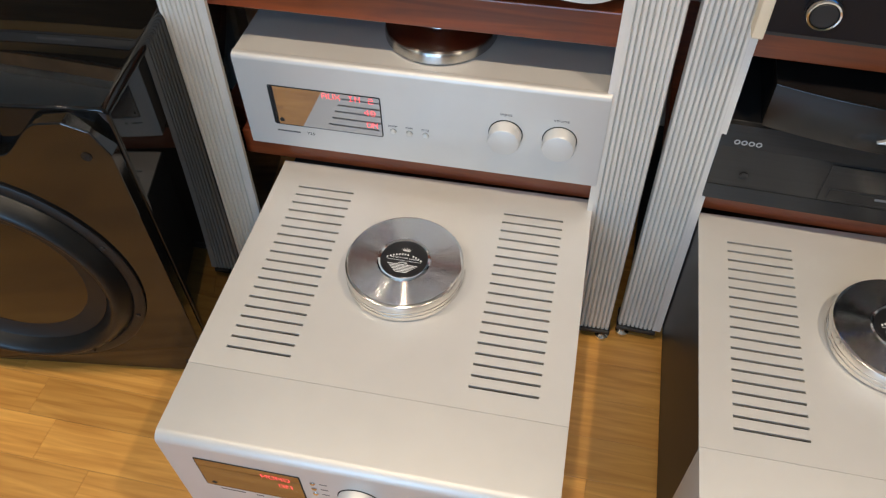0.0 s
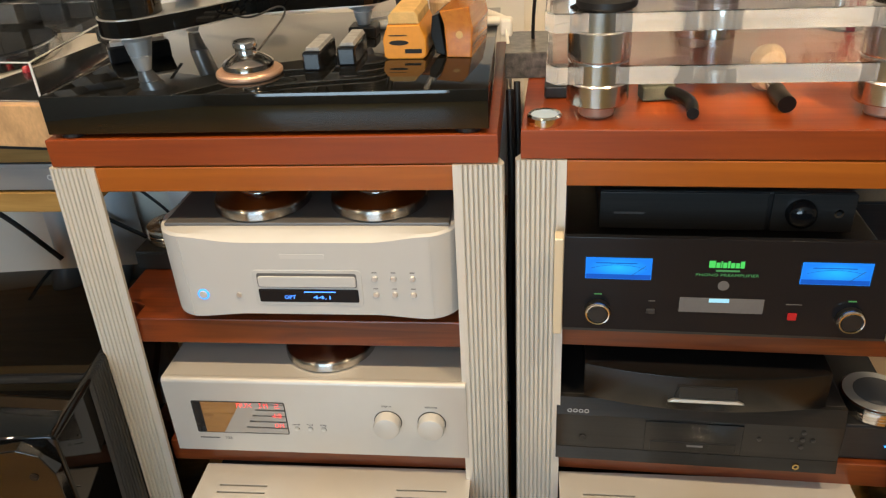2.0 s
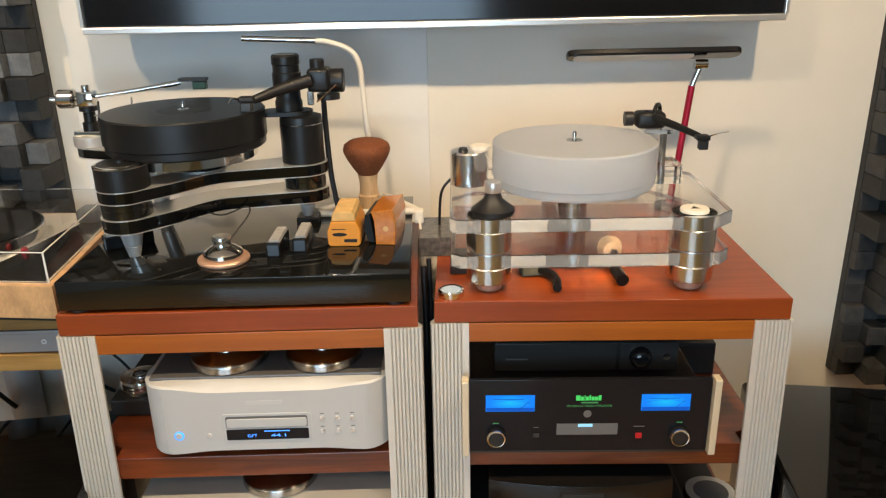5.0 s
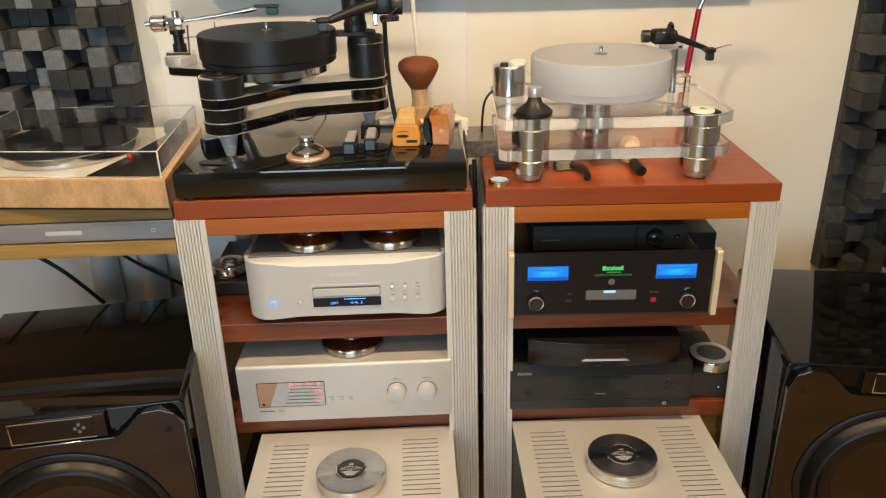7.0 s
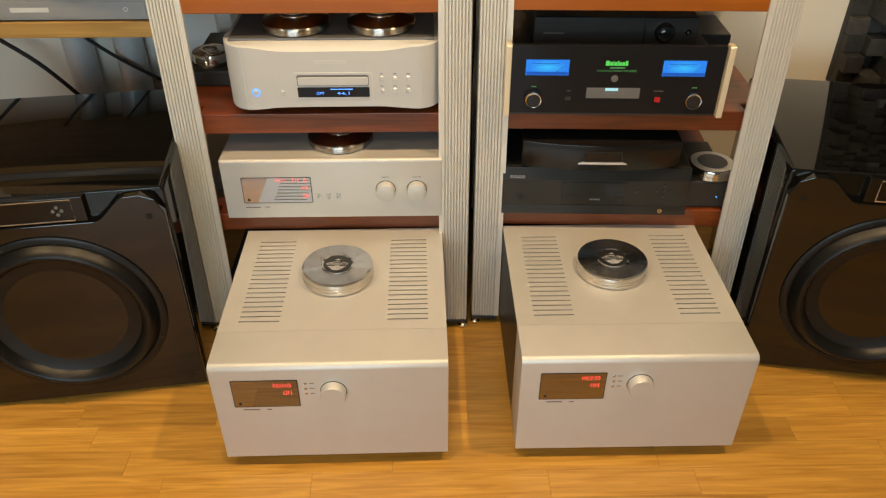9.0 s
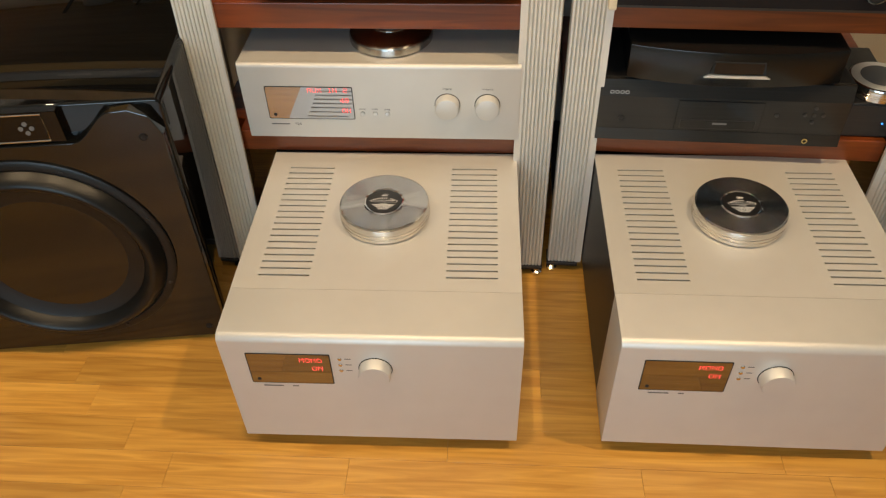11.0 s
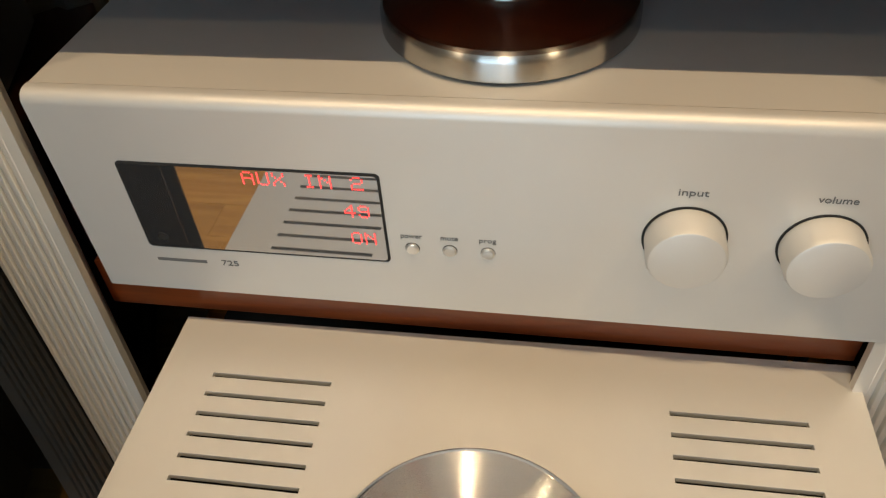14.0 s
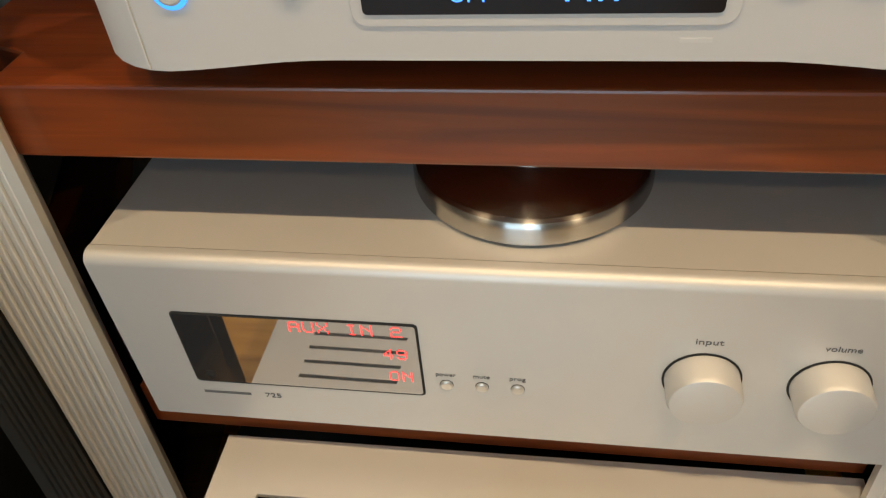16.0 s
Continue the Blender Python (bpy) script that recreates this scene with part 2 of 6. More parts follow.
def thing(name, x, y, z, rz, label, category, group="", kind=""):
    ob = new(name)
    ob.empty_display_size = 0.05
    ob.matrix_basis = pose(x, y, z, 0, 0, rz)
    return tagged(ob, label, category, group, kind)


def box(x0, x1, y0, y1, z0, z1, bevel=0.0, seg=2, bm=None):
    bm = bm or bmesh.new()
    vs = [bm.verts.new(p) for p in ((x0, y0, z0), (x1, y0, z0), (x1, y1, z0), (x0, y1, z0), (x0, y0, z1), (x1, y0, z1), (x1, y1, z1), (x0, y1, z1))]
    fs = [bm.faces.new([vs[i] for i in q]) for q in ((3, 2, 1, 0), (4, 5, 6, 7), (0, 1, 5, 4), (1, 2, 6, 5), (2, 3, 7, 6), (3, 0, 4, 7))]
    if bevel:
        es = list({e for f in fs for e in f.edges})
        bmesh.ops.bevel(bm, geom=es, offset=bevel, segments=seg, profile=0.5, affect='EDGES')
    return bm


def prism(points, a0, a1, axis="z", bm=None, bevel=0.0, seg=2):
    """A closed outline carried from a0 to a1 along an axis; x: (y, z), y: (x, z), z: (x, y)."""
    bm = bm or bmesh.new()

    def place(p, a):
        return {"x": (a, p[0], p[1]), "y": (p[0], a, p[1]), "z": (p[0], p[1], a)}[axis]
    lo = [bm.verts.new(place(p, a0)) for p in points]
    hi = [bm.verts.new(place(p, a1)) for p in points]
    k = len(points)
    fs = [bm.faces.new((lo[i], lo[(i + 1) % k], hi[(i + 1) % k], hi[i])) for i in range(k)]
    caps = [bm.faces.new(lo[::-1]), bm.faces.new(hi)]
    bmesh.ops.recalc_face_normals(bm, faces=fs + caps)
    if bevel:
        es = list({e for f in caps for e in f.edges})
        bmesh.ops.bevel(bm, geom=es, offset=bevel, segments=seg, profile=0.5, affect='EDGES')
    return bm


def lathe(profile, seg=48, bm=None, centre=(0, 0, 0), axis="z"):
    """A turned solid from (radius, height) pairs."""
    bm = bm or bmesh.new()
    rings = []
    for r, h in profile:
        ring = []
        for i in range(1 if r < 1e-6 else seg):
            a = 2 * math.pi * i / seg
            p = (r * math.cos(a), r * math.sin(a), h)
            if axis == "y":
                p = (p[0], -h, p[1])
            elif axis == "x":
                p = (h, p[0], p[1])
            ring.append(bm.verts.new([p[k] + centre[k] for k in range(3)]))
        rings.append(ring)
    fs = []
    for a, b in zip(rings, rings[1:]):
        if len(a) == 1 and len(b) == 1:
            continue
        for i in range(seg):
            j = (i + 1) % seg
            if len(a) == 1:
                fs.append(bm.faces.new((a[0], b[j], b[i])))
            elif len(b) == 1:
                fs.append(bm.faces.new((a[i], a[j], b[0])))
            else:
                fs.append(bm.faces.new((a[i], a[j], b[j], b[i])))
    if len(rings[0]) > 1 and len(rings[-1]) > 1:
        a, b = rings[-1], rings[0]
        fs += [bm.faces.new((a[i], a[(i + 1) % seg], b[(i + 1) % seg], b[i])) for i in range(seg)]
    else:
        fs += [bm.faces.new(ring) for ring in (rings[0], rings[-1]) if len(ring) > 1]
    bmesh.ops.recalc_face_normals(bm, faces=fs)
    return bm


def tube(points, r, seg=10, bm=None, taper=None):
    """A round bar along a path; taper: the radius at the far end."""
    bm = bm or bmesh.new()
    pts = [Vector(p) for p in points]
    rings, ref = [], Vector((0.13, 0.31, 0.94))
    for i, p in enumerate(pts):
        d = (pts[min(i + 1, len(pts) - 1)] - pts[max(i - 1, 0)]).normalized()
        u = d.cross(ref)
        if u.length < 1e-3:
            u = d.cross(Vector((1, 0, 0)))
        u.normalize()
        v = d.cross(u)
        k = i / (len(pts) - 1)
        q = r if taper is None else r + (taper - r) * k
        rings.append([bm.verts.new(p + (u * math.cos(2 * math.pi * j / seg) + v * math.sin(2 * math.pi * j / seg)) * q) for j in range(seg)])
    fs = []
    for a, b in zip(rings, rings[1:]):
        fs += [bm.faces.new((a[j], a[(j + 1) % seg], b[(j + 1) % seg], b[j])) for j in range(seg)]
    fs += [bm.faces.new(rings[0][::-1]), bm.faces.new(rings[-1])]
    bmesh.ops.recalc_face_normals(bm, faces=fs)
    return bm


def curve(points, steps=8):
    """A smooth path through the points."""
    p = [Vector(q) for q in points]
    p = [2 * p[0] - p[1], *p, 2 * p[-1] - p[-2]]
    out = []
    for i in range(1, len(p) - 2):
        for s in range(steps):
            t = s / steps
            out.append(0.5 * (2 * p[i] + (p[i + 1] - p[i - 1]) * t + (2 * p[i - 1] - 5 * p[i] + 4 * p[i + 1] - p[i + 2]) * t * t
                              + (3 * p[i] - p[i - 1] - 3 * p[i + 1] + p[i + 2]) * t ** 3))
    return out + [p[-2]]


def rounded(x0, x1, y0, y1, r, seg=6):
    """The outline of a rectangle with round corners."""
    out = []
    for cx, cy, a in ((x1 - r, y1 - r, 0), (x0 + r, y1 - r, 90), (x0 + r, y0 + r, 180), (x1 - r, y0 + r, 270)):
        out += [(cx + r * math.cos(radians(a + 90 * i / seg)), cy + r * math.sin(radians(a + 90 * i / seg))) for i in range(seg + 1)]
    return out


def lettering(name, text, size, mat, parent, at, width=None, label=""):
    """Flat letters in the built-in font, standing on the given pose's x and y."""
    c = bpy.data.curves.new(name, 'FONT')
    c.body, c.size, c.extrude, c.resolution_u = text, size, 0.00015, 3
    tmp = bpy.data.objects.new(name, c)
    me = bpy.data.meshes.new_from_object(tmp)
    bpy.data.objects.remove(tmp)
    bpy.data.curves.remove(c)
    me.name = name
    if width and len(me.vertices):
        xs = [v.co.x for v in me.vertices]
        k = width / (max(xs) - min(xs))
        for v in me.vertices:
            v.co.x = (v.co.x - min(xs)) * k
    me.materials.clear()
    me.materials.append(mat)
    ob = new(name, me)
    ob.parent = parent
    ob.matrix_basis = at
    if label:
        ob["label"] = label
    return ob


DOTS = {"A": "0e11111f111111", "U": "1111111111110e", "X": "11110a040a1111", "I": "0e04040404040e", "N": "11191513111111", "M": "111b1515111111",
        "O": "0e11111111110e", "2": "0e11010e10101f", "4": "02060a121f0202", "9": "0e11110f01110e", " ": "00000000000000"}


def dot_text(text, height, width, parent, x, y, z):
    """A line of a dot-matrix display, right-hand glyphs five dots wide and seven high."""
    bm = bmesh.new()
    cols = len(text) * 6 - 1
    for i, ch in enumerate(text):
        for r in range(7):
            bits = int(DOTS[ch][2 * r:2 * r + 2], 16)
            for c in range(5):
                if bits >> (4 - c) & 1:
                    px, pz = x + width * (i * 6 + c) / cols, z + height * (6 - r) / 6
                    s = min(width / cols, height / 6) * 0.34
                    vs = [bm.verts.new((px + a * s, y, pz + b * s)) for a, b in ((-1, -1), (1, -1), (1, 1), (-1, 1))]
                    bm.faces.new(vs)
    return part("display_text", bm, M_red, parent, "red dot-matrix characters")


def front(x, y, z, tip=0):
    """The pose of something that lies on an upright front and faces -y."""
    return pose(x, y, z, 90 + tip, 0, 0)


# ---------------------------------------------------------------- the room
def room():
    g = new("floor", bpy.data.meshes.new("floor"))
    bm = box(-2.4, 2.4, -3.5, WALL + 0.15, -0.06, -0.010)
    bm.to_mesh(g.data)
    bm.free()
    g.data.materials.append(M_joint)
    tagged(g, "oiled oak strip parquet floor with warm honey tone", "floor", kind="structure")

    def slab(name, bm, mat, label, cat):
        ob = part(name, bm, mat, None)
        return tagged(ob, label, cat, kind="structure")
    slab("wall_north", box(-2.4, 2.4, WALL, WALL + 0.15, -0.05, CEIL), M_wall, "cream painted wall behind the hifi racks", "wall")
    slab("wall_west", box(-2.55, -2.4, -3.65, WALL + 0.15, -0.05, CEIL), M_room, "taupe painted side wall", "wall")
    slab("wall_east", box(2.4, 2.55, -3.65, WALL + 0.15, -0.05, CEIL), M_room, "taupe painted side wall", "wall")
    bm = box(-2.4, -1.7, -3.65, -3.5, -0.05, CEIL)
    box(0.7, 2.4, -3.65, -3.5, -0.05, CEIL, bm=bm)
    box(-1.7, 0.7, -3.65, -3.5, -0.05, 0.6, bm=bm)
    box(-1.7, 0.7, -3.65, -3.5, 2.1, CEIL, bm=bm)
    slab("wall_south", bm, M_room, "taupe painted wall with a wide window opening", "wall")
    slab("ceiling", box(-2.55, 2.55, -3.65, WALL + 0.15, CEIL, CEIL + 0.1), M_ceiling, "plain white ceiling", "ceiling")


room()


# ---------------------------------------------------------------- the racks
def rack(name, x, y, rz):
    t = thing(name, x, y, 0, rz, "cherry-stained wood hifi rack with ribbed aluminium posts", "hifi rack", "hifi racks")
    half = 0.317

    def board(z0, z1, inset, back=0.47):
        pts = [(-0.256, inset), (0.256, inset), (0.256, 0.040), (0.306, 0.060), (0.306, back), (-0.306, back), (-0.306, 0.060), (-0.256, 0.040)]
        return prism(pts, z0, z1, bm=None, bevel=0.0018)
    pts = [(-0.309, 0.002), (0.309, 0.002), (0.309, 0.47), (-0.309, 0.47)]
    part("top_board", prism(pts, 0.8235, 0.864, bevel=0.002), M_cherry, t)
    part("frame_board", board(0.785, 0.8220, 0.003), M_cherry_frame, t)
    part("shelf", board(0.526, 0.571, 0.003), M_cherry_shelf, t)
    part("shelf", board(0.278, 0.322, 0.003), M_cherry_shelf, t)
    part("base_board", board(0.022, 0.040, 0.006), M_black, t)
    for sx in (-1, 1):
        for back in (0, 1):
            # ribbed face, with the outer flank turned inwards
            pts, n = [], 9
            w = 0.060
            for i in range(n):
                a, b = -w / 2 + w * i / n, -w / 2 + w * (i + 1) / n
                d = b - a
                pts += [(a + d * 0.05, 0.0003), (a + d * 0.14, 0.0), (a + d * 0.56, 0.0), (a + d * 0.65, 0.0003), (a + d * 0.85, 0.0042)]
            pts += [(w / 2, 0.010), (w / 2 - 0.012, 0.034), (-w / 2 + 0.014, 0.034), (-w / 2 - 0.008, 0.006), (-w / 2 - 0.008, 0.0)]
            cx = (half - w / 2) * sx
            if sx < 0:
                pts = [(-a, b) for a, b in pts][::-1]
            if back:
                pts = [(a, 0.47 - b) for a, b in pts][::-1]
            bm = prism([(a + cx, b) for a, b in pts], 0.024, 0.8225)
            for v in bm.verts:
                v.co.y += (-0.034 if not back else 0.020) * (1 - v.co.z / 0.8225)
            part("post", bm, M_post, t, "ribbed silver aluminium post")
            yb = -0.017 if not back else 0.473
            part("foot_plate", box(cx - 0.031, cx + 0.031, yb - 0.02, yb + 0.02, 0.016, 0.0235, 0.001), M_black, t)
            part("foot", lathe([(0.0, 0.0), (0.008, 0.0), (0.011, 0.003), (0.011, 0.009), (0.006, 0.012), (0.006, 0.016), (0, 0.016)], 20,
                               centre=(cx + 0.020 * sx, yb - 0.014 + 0.028 * back, 0)), M_chrome, t, "small chrome foot", True)
    return t


rack("hifi_rack", -0.112, 0.872, 0)
rack("hifi_rack", 0.535, 0.874, -2.3)


# ---------------------------------------------------------------- record dampers
def damper(x, y, z, r=0.0755, h=0.032, rz=0, mat=None, label="turned stainless damper weight with a black badge", big=True, plain=False):
    t = thing("damper_weight", x, y, z, rz, label, "damper weight", "damper weights")
    prof = [(0, 0.0012), (r * 0.975, 0.0012), (r, 0.0030)]
    # added black disc, drawn for the shadow line below the rim
    part("base_shadow", lathe([(0, 0), (r * 0.955, 0), (r * 0.955, 0.0012), (0, 0.0012)], 60), M_rubber, t, "thin black disc drawn for the shadow line at the base")
    for k in (0.36, 0.58) if big else ():
        prof += [(r, h * k - 0.0008), (r - 0.0005, h * k - 0.0003), (r - 0.0005, h * k + 0.0003), (r, h * k + 0.0008)]
    if big:
        c = 0.004
        prof += [(r, h - 2 * c), (r - 0.12 * c, h - c), (r - 0.35 * c, h - 0.35 * c), (r - c, h)]
        part("rim", lathe(prof + [(0, h)], 72), M_steel_side, t, smooth=True)
        part("face", lathe([(r * 0.45, h + 0.0002), (r - c - 0.0005, h + 0.0002), (r - c - 0.0005, h + 0.0006), (r * 0.45, h + 0.0006)], 96), M_silver_rim if plain else M_faced, t, "satin steel face" if plain else "lathe-turned steel face")
    else:
        # upright rim, narrow shoulder, and a shallow cone that rises to a stepped hub
        e = h * 0.53
        prof += [(r, e * 0.72), (r * 0.994, e * 0.84), (r * 0.975, e * 0.95), (r * 0.935, e)]
        part("rim", lathe(prof + [(0, e)], 72), M_rim_steel, t, smooth=True)
        part("face", lathe([(r * 0.44, e - 0.001), (r * 0.932, e - 0.001), (r * 0.932, e + 0.0003), (r * 0.50, e + 0.0105), (r * 0.44, e + 0.0105)], 96), M_coned, t, "turned conical steel face", True)
        h = e + 0.0175
        part("hub", lathe([(0, e + 0.0002), (r * 0.438, e + 0.0002), (r * 0.438, h - 0.0003), (0, h - 0.0003)], 60), M_badge, t, "black hub", True)
        part("hub_ring", lathe([(r * 0.440, e + 0.0106), (r * 0.478, e + 0.0106), (r * 0.478, e + 0.0120), (r * 0.462, e + 0.0134), (r * 0.440, e + 0.0134)], 60), M_chrome, t, smooth=True)
    if plain:
        part("dish", lathe([(0, h), (r * 0.62, h + 0.0006), (r * 0.64, h + 0.0016), (r * 0.60, h + 0.0021), (0, h + 0.0012)], 60), M_grey_lid, t, "dull grey inset", True)
        return t
    part("badge", lathe([(0, h), (r * 0.40, h), (r * 0.40, h + 0.0014), (r * 0.385, h + 0.0019), (0, h + 0.0019)], 48), M_badge, t, "round black badge")
    part("ring", lathe([(r * 0.40, h), (r * 0.45, h), (r * 0.45, h + 0.0009), (r * 0.43, h + 0.0024), (r * 0.40, h + 0.0015)], 60), M_chrome, t, smooth=True)
    zt = h + 0.0021
    k = r / 0.0755
    # crown mark, brand bar and small print
    bm = bmesh.new()
    for i in range(5):
        a = (i - 2) * 0.42
        x0 = (i - 2) * 0.0014 * k
        vs = [bm.verts.new(p) for p in ((x0 - 0.0011 * k, 0.0125 * k, zt), (x0 + 0.0011 * k, 0.0125 * k, zt),
                                         (x0 + 0.0055 * k * math.sin(a), (0.0125 + 0.0068 * math.cos(a)) * k, zt))]
        bm.faces.new(vs)
    part("crown_mark", bm, M_print, t)
    bm = bmesh.new()
    for i in range(13):
        if i == 8:
            continue
        a = (i - 6) * 0.0036 * k
        w = 0.0009 * k
        yb = (0.0058 - 0.9 * a * a / k / 0.06) * k
        box(a - w, a + w, yb, yb + 0.0027 * k, zt - 0.0001, zt + 0.0001, bm=bm)
    part("brand_mark", bm, M_print, t)
    lettering("motto", "the high end rack company", 0.0028 * k, M_print, t, pose(-0.0175 * k, 0.0005 * k, zt), 0.035 * k)
    bm = box(-0.022 * k, 0.022 * k, -0.0030 * k, -0.0026 * k, zt - 0.0001, zt + 0.0001)
    part("rule", bm, M_print, t)
    lettering("word", "DAMPER", 0.0030 * k, M_print, t, pose(-0.0055 * k, -0.0075 * k, zt), 0.011 * k)
    bm = bmesh.new()
    for i in range(6):
        w = (0.019 - 0.0022 * i) * k
        yb = (-0.0100 - 0.0023 * i) * k
        box(-w, w, yb, yb + 0.0010 * k, zt - 0.0001, zt + 0.0001, bm=bm)
    part("small_print", bm, M_print, t)
    return t


# ---------------------------------------------------------------- mono power amplifiers
def shell_profile(y0, y1, z0, z1, r, seg=8):
    """Front and top in one sheet, bent round a soft edge."""
    out = [(y0, z0)]
    out += [(y0 + r - r * math.cos(radians(90 * i / seg)), z1 - r + r * math.sin(radians(90 * i / seg))) for i in range(seg + 1)]
    return out + [(y1, z1), (y1, z0)]


def amplifier(x, y, rz, label):
    t = thing("power_amplifier", x, y, 0, rz, label, "amplifier", "mono power amplifiers")
    w, d, z0, z1 = 0.2245, 0.450, 0.030, 0.280
    # the front wraps over the top edge; the lid is let in behind it with open slots
    seam = 0.098
    part("front_panel", prism(shell_profile(0, seam, z0, z1, 0.013), -w, w, "x", bevel=0.0006), M_silver, t, smooth=True)
    bm = bmesh.new()
    n, ya, yb = 19, 0.128, 0.402
    zl = z1 - 0.004
    xs = [-w, -0.188, -0.107, 0.107, 0.188, w]
    edges = [seam + 0.0004]
    for i in range(n):
        c = ya + (yb - ya) * i / (n - 1)
        edges += [c - 0.0017, c + 0.0017]
    edges.append(d)
    # one sheet: upper and lower skins, and walls round the rim and the slots
    solid = {(i, j) for i in range(5) for j in range(len(edges) - 1) if not (i in (1, 3) and j % 2)}
    hi = [[bm.verts.new((xa, yy, z1)) for yy in edges] for xa in xs]
    lo = [[bm.verts.new((xa, yy, zl)) for yy in edges] for xa in xs]
    for i, j in sorted(solid):
        ring = ((i, j), (i + 1, j), (i + 1, j + 1), (i, j + 1))
        bm.faces.new([hi[p][q] for p, q in ring])
        bm.faces.new([lo[p][q] for p, q in ring[::-1]])
        for k, side in enumerate(((i, j - 1), (i + 1, j), (i, j + 1), (i - 1, j))):
            if side not in solid:
                (p, q), (r, u) = ring[k], ring[(k + 1) % 4]
                bm.faces.new((hi[r][u], hi[p][q], lo[p][q], lo[r][u]))
    part("lid", bm, M_silver, t, "silver lid with two rows of vent slots")
    part("side_panel", box(-w + 0.001, -w + 0.005, seam + 0.001, d, z0, z1 - 0.0035, 0.0008), M_black, t, "black side panel")
    part("side_panel", box(w - 0.005, w - 0.001, seam + 0.001, d, z0, z1 - 0.0035, 0.0008), M_black, t, "black side panel")
    part("chassis", box(-w + 0.006, w - 0.006, seam + 0.002, d - 0.004, z0 + 0.002, z1 - 0.018), M_slot, t)
    part("rear_panel", box(-w + 0.001, w - 0.001, d, d + 0.003, z0, z1 - 0.004), M_black, t)
    for fx in (-0.17, 0.17):
        for fy in (0.06, 0.40):
            part("foot", lathe([(0, 0), (0.024, 0), (0.026, 0.003), (0.026, 0.026), (0.022, 0.0305), (0, 0.0305)], 28, centre=(fx, fy, 0)), M_black, t, smooth=True)
    # display window, buttons and knob
    part("window_frame", prism(rounded(-0.187, -0.060, 0.174, 0.245, 0.002, 3), -0.0006, 0.002, "y"), M_slot, t)
    win = part("display_window", prism(rounded(-0.1855, -0.0615, 0.1755, 0.2435, 0.002, 3), -0.0009, 0.001, "y"), M_window_dark, t, "mirrored display window")
    dot_text("MONO", 0.0085, 0.034, win, -0.1065, -0.0014, 0.2270)
    dot_text("ON", 0.0085, 0.0165, win, -0.0890, -0.0014, 0.2080)
    part("sensor", lathe([(0, 0), (0.003, 0), (0.003, 0.0004), (0, 0.0004)], 16, centre=(-0.175, -0.0009, 0.184), axis="y"), M_slot, win)
    for z in (0.235, 0.2215, 0.208):
        part("button", lathe([(0, 0), (0.0033, 0), (0.0033, 0.001), (0.0026, 0.0018), (0, 0.0018)], 20, centre=(-0.046, 0, z), axis="y"), M_chrome, t, smooth=True)
        part("button_caption", box(-0.0385, -0.0295, -0.0003, 0.001, z - 0.0008, z + 0.0008), M_print_dark, t)
    bm = bmesh.new()
    box(-0.171, -0.140, -0.0003, 0.001, 0.1655, 0.168, bm=bm)
    box(-0.126, -0.117, -0.0003, 0.001, 0.1655, 0.168, bm=bm)
    part("brand_mark", bm, M_print_dark, t)
    part("knob_recess", lathe([(0.0, 0), (0.0256, 0), (0.0256, 0.0005), (0, 0.0005)], 48, centre=(0.006, 0, 0.2135), axis="y"), M_slot, t)
    part("knob", lathe([(0, 0), (0.0243, 0), (0.0240, 0.015), (0.0225, 0.0175), (0, 0.0180)], 56, centre=(0.006, -0.0008, 0.2135), axis="y"), M_silver, t, smooth=True)
    return t


amplifier(-0.0765, 0.4180, 0.6, "silver mono power amplifier with red display, damper weight on top")
amplifier(0.5110, 0.4255, 0.0, "silver mono power amplifier with red display, standing on the oak floor")
damper(-0.0810, 0.6920, 0.2802, h=0.029)
damper(0.5070, 0.7030, 0.2802, h=0.029)


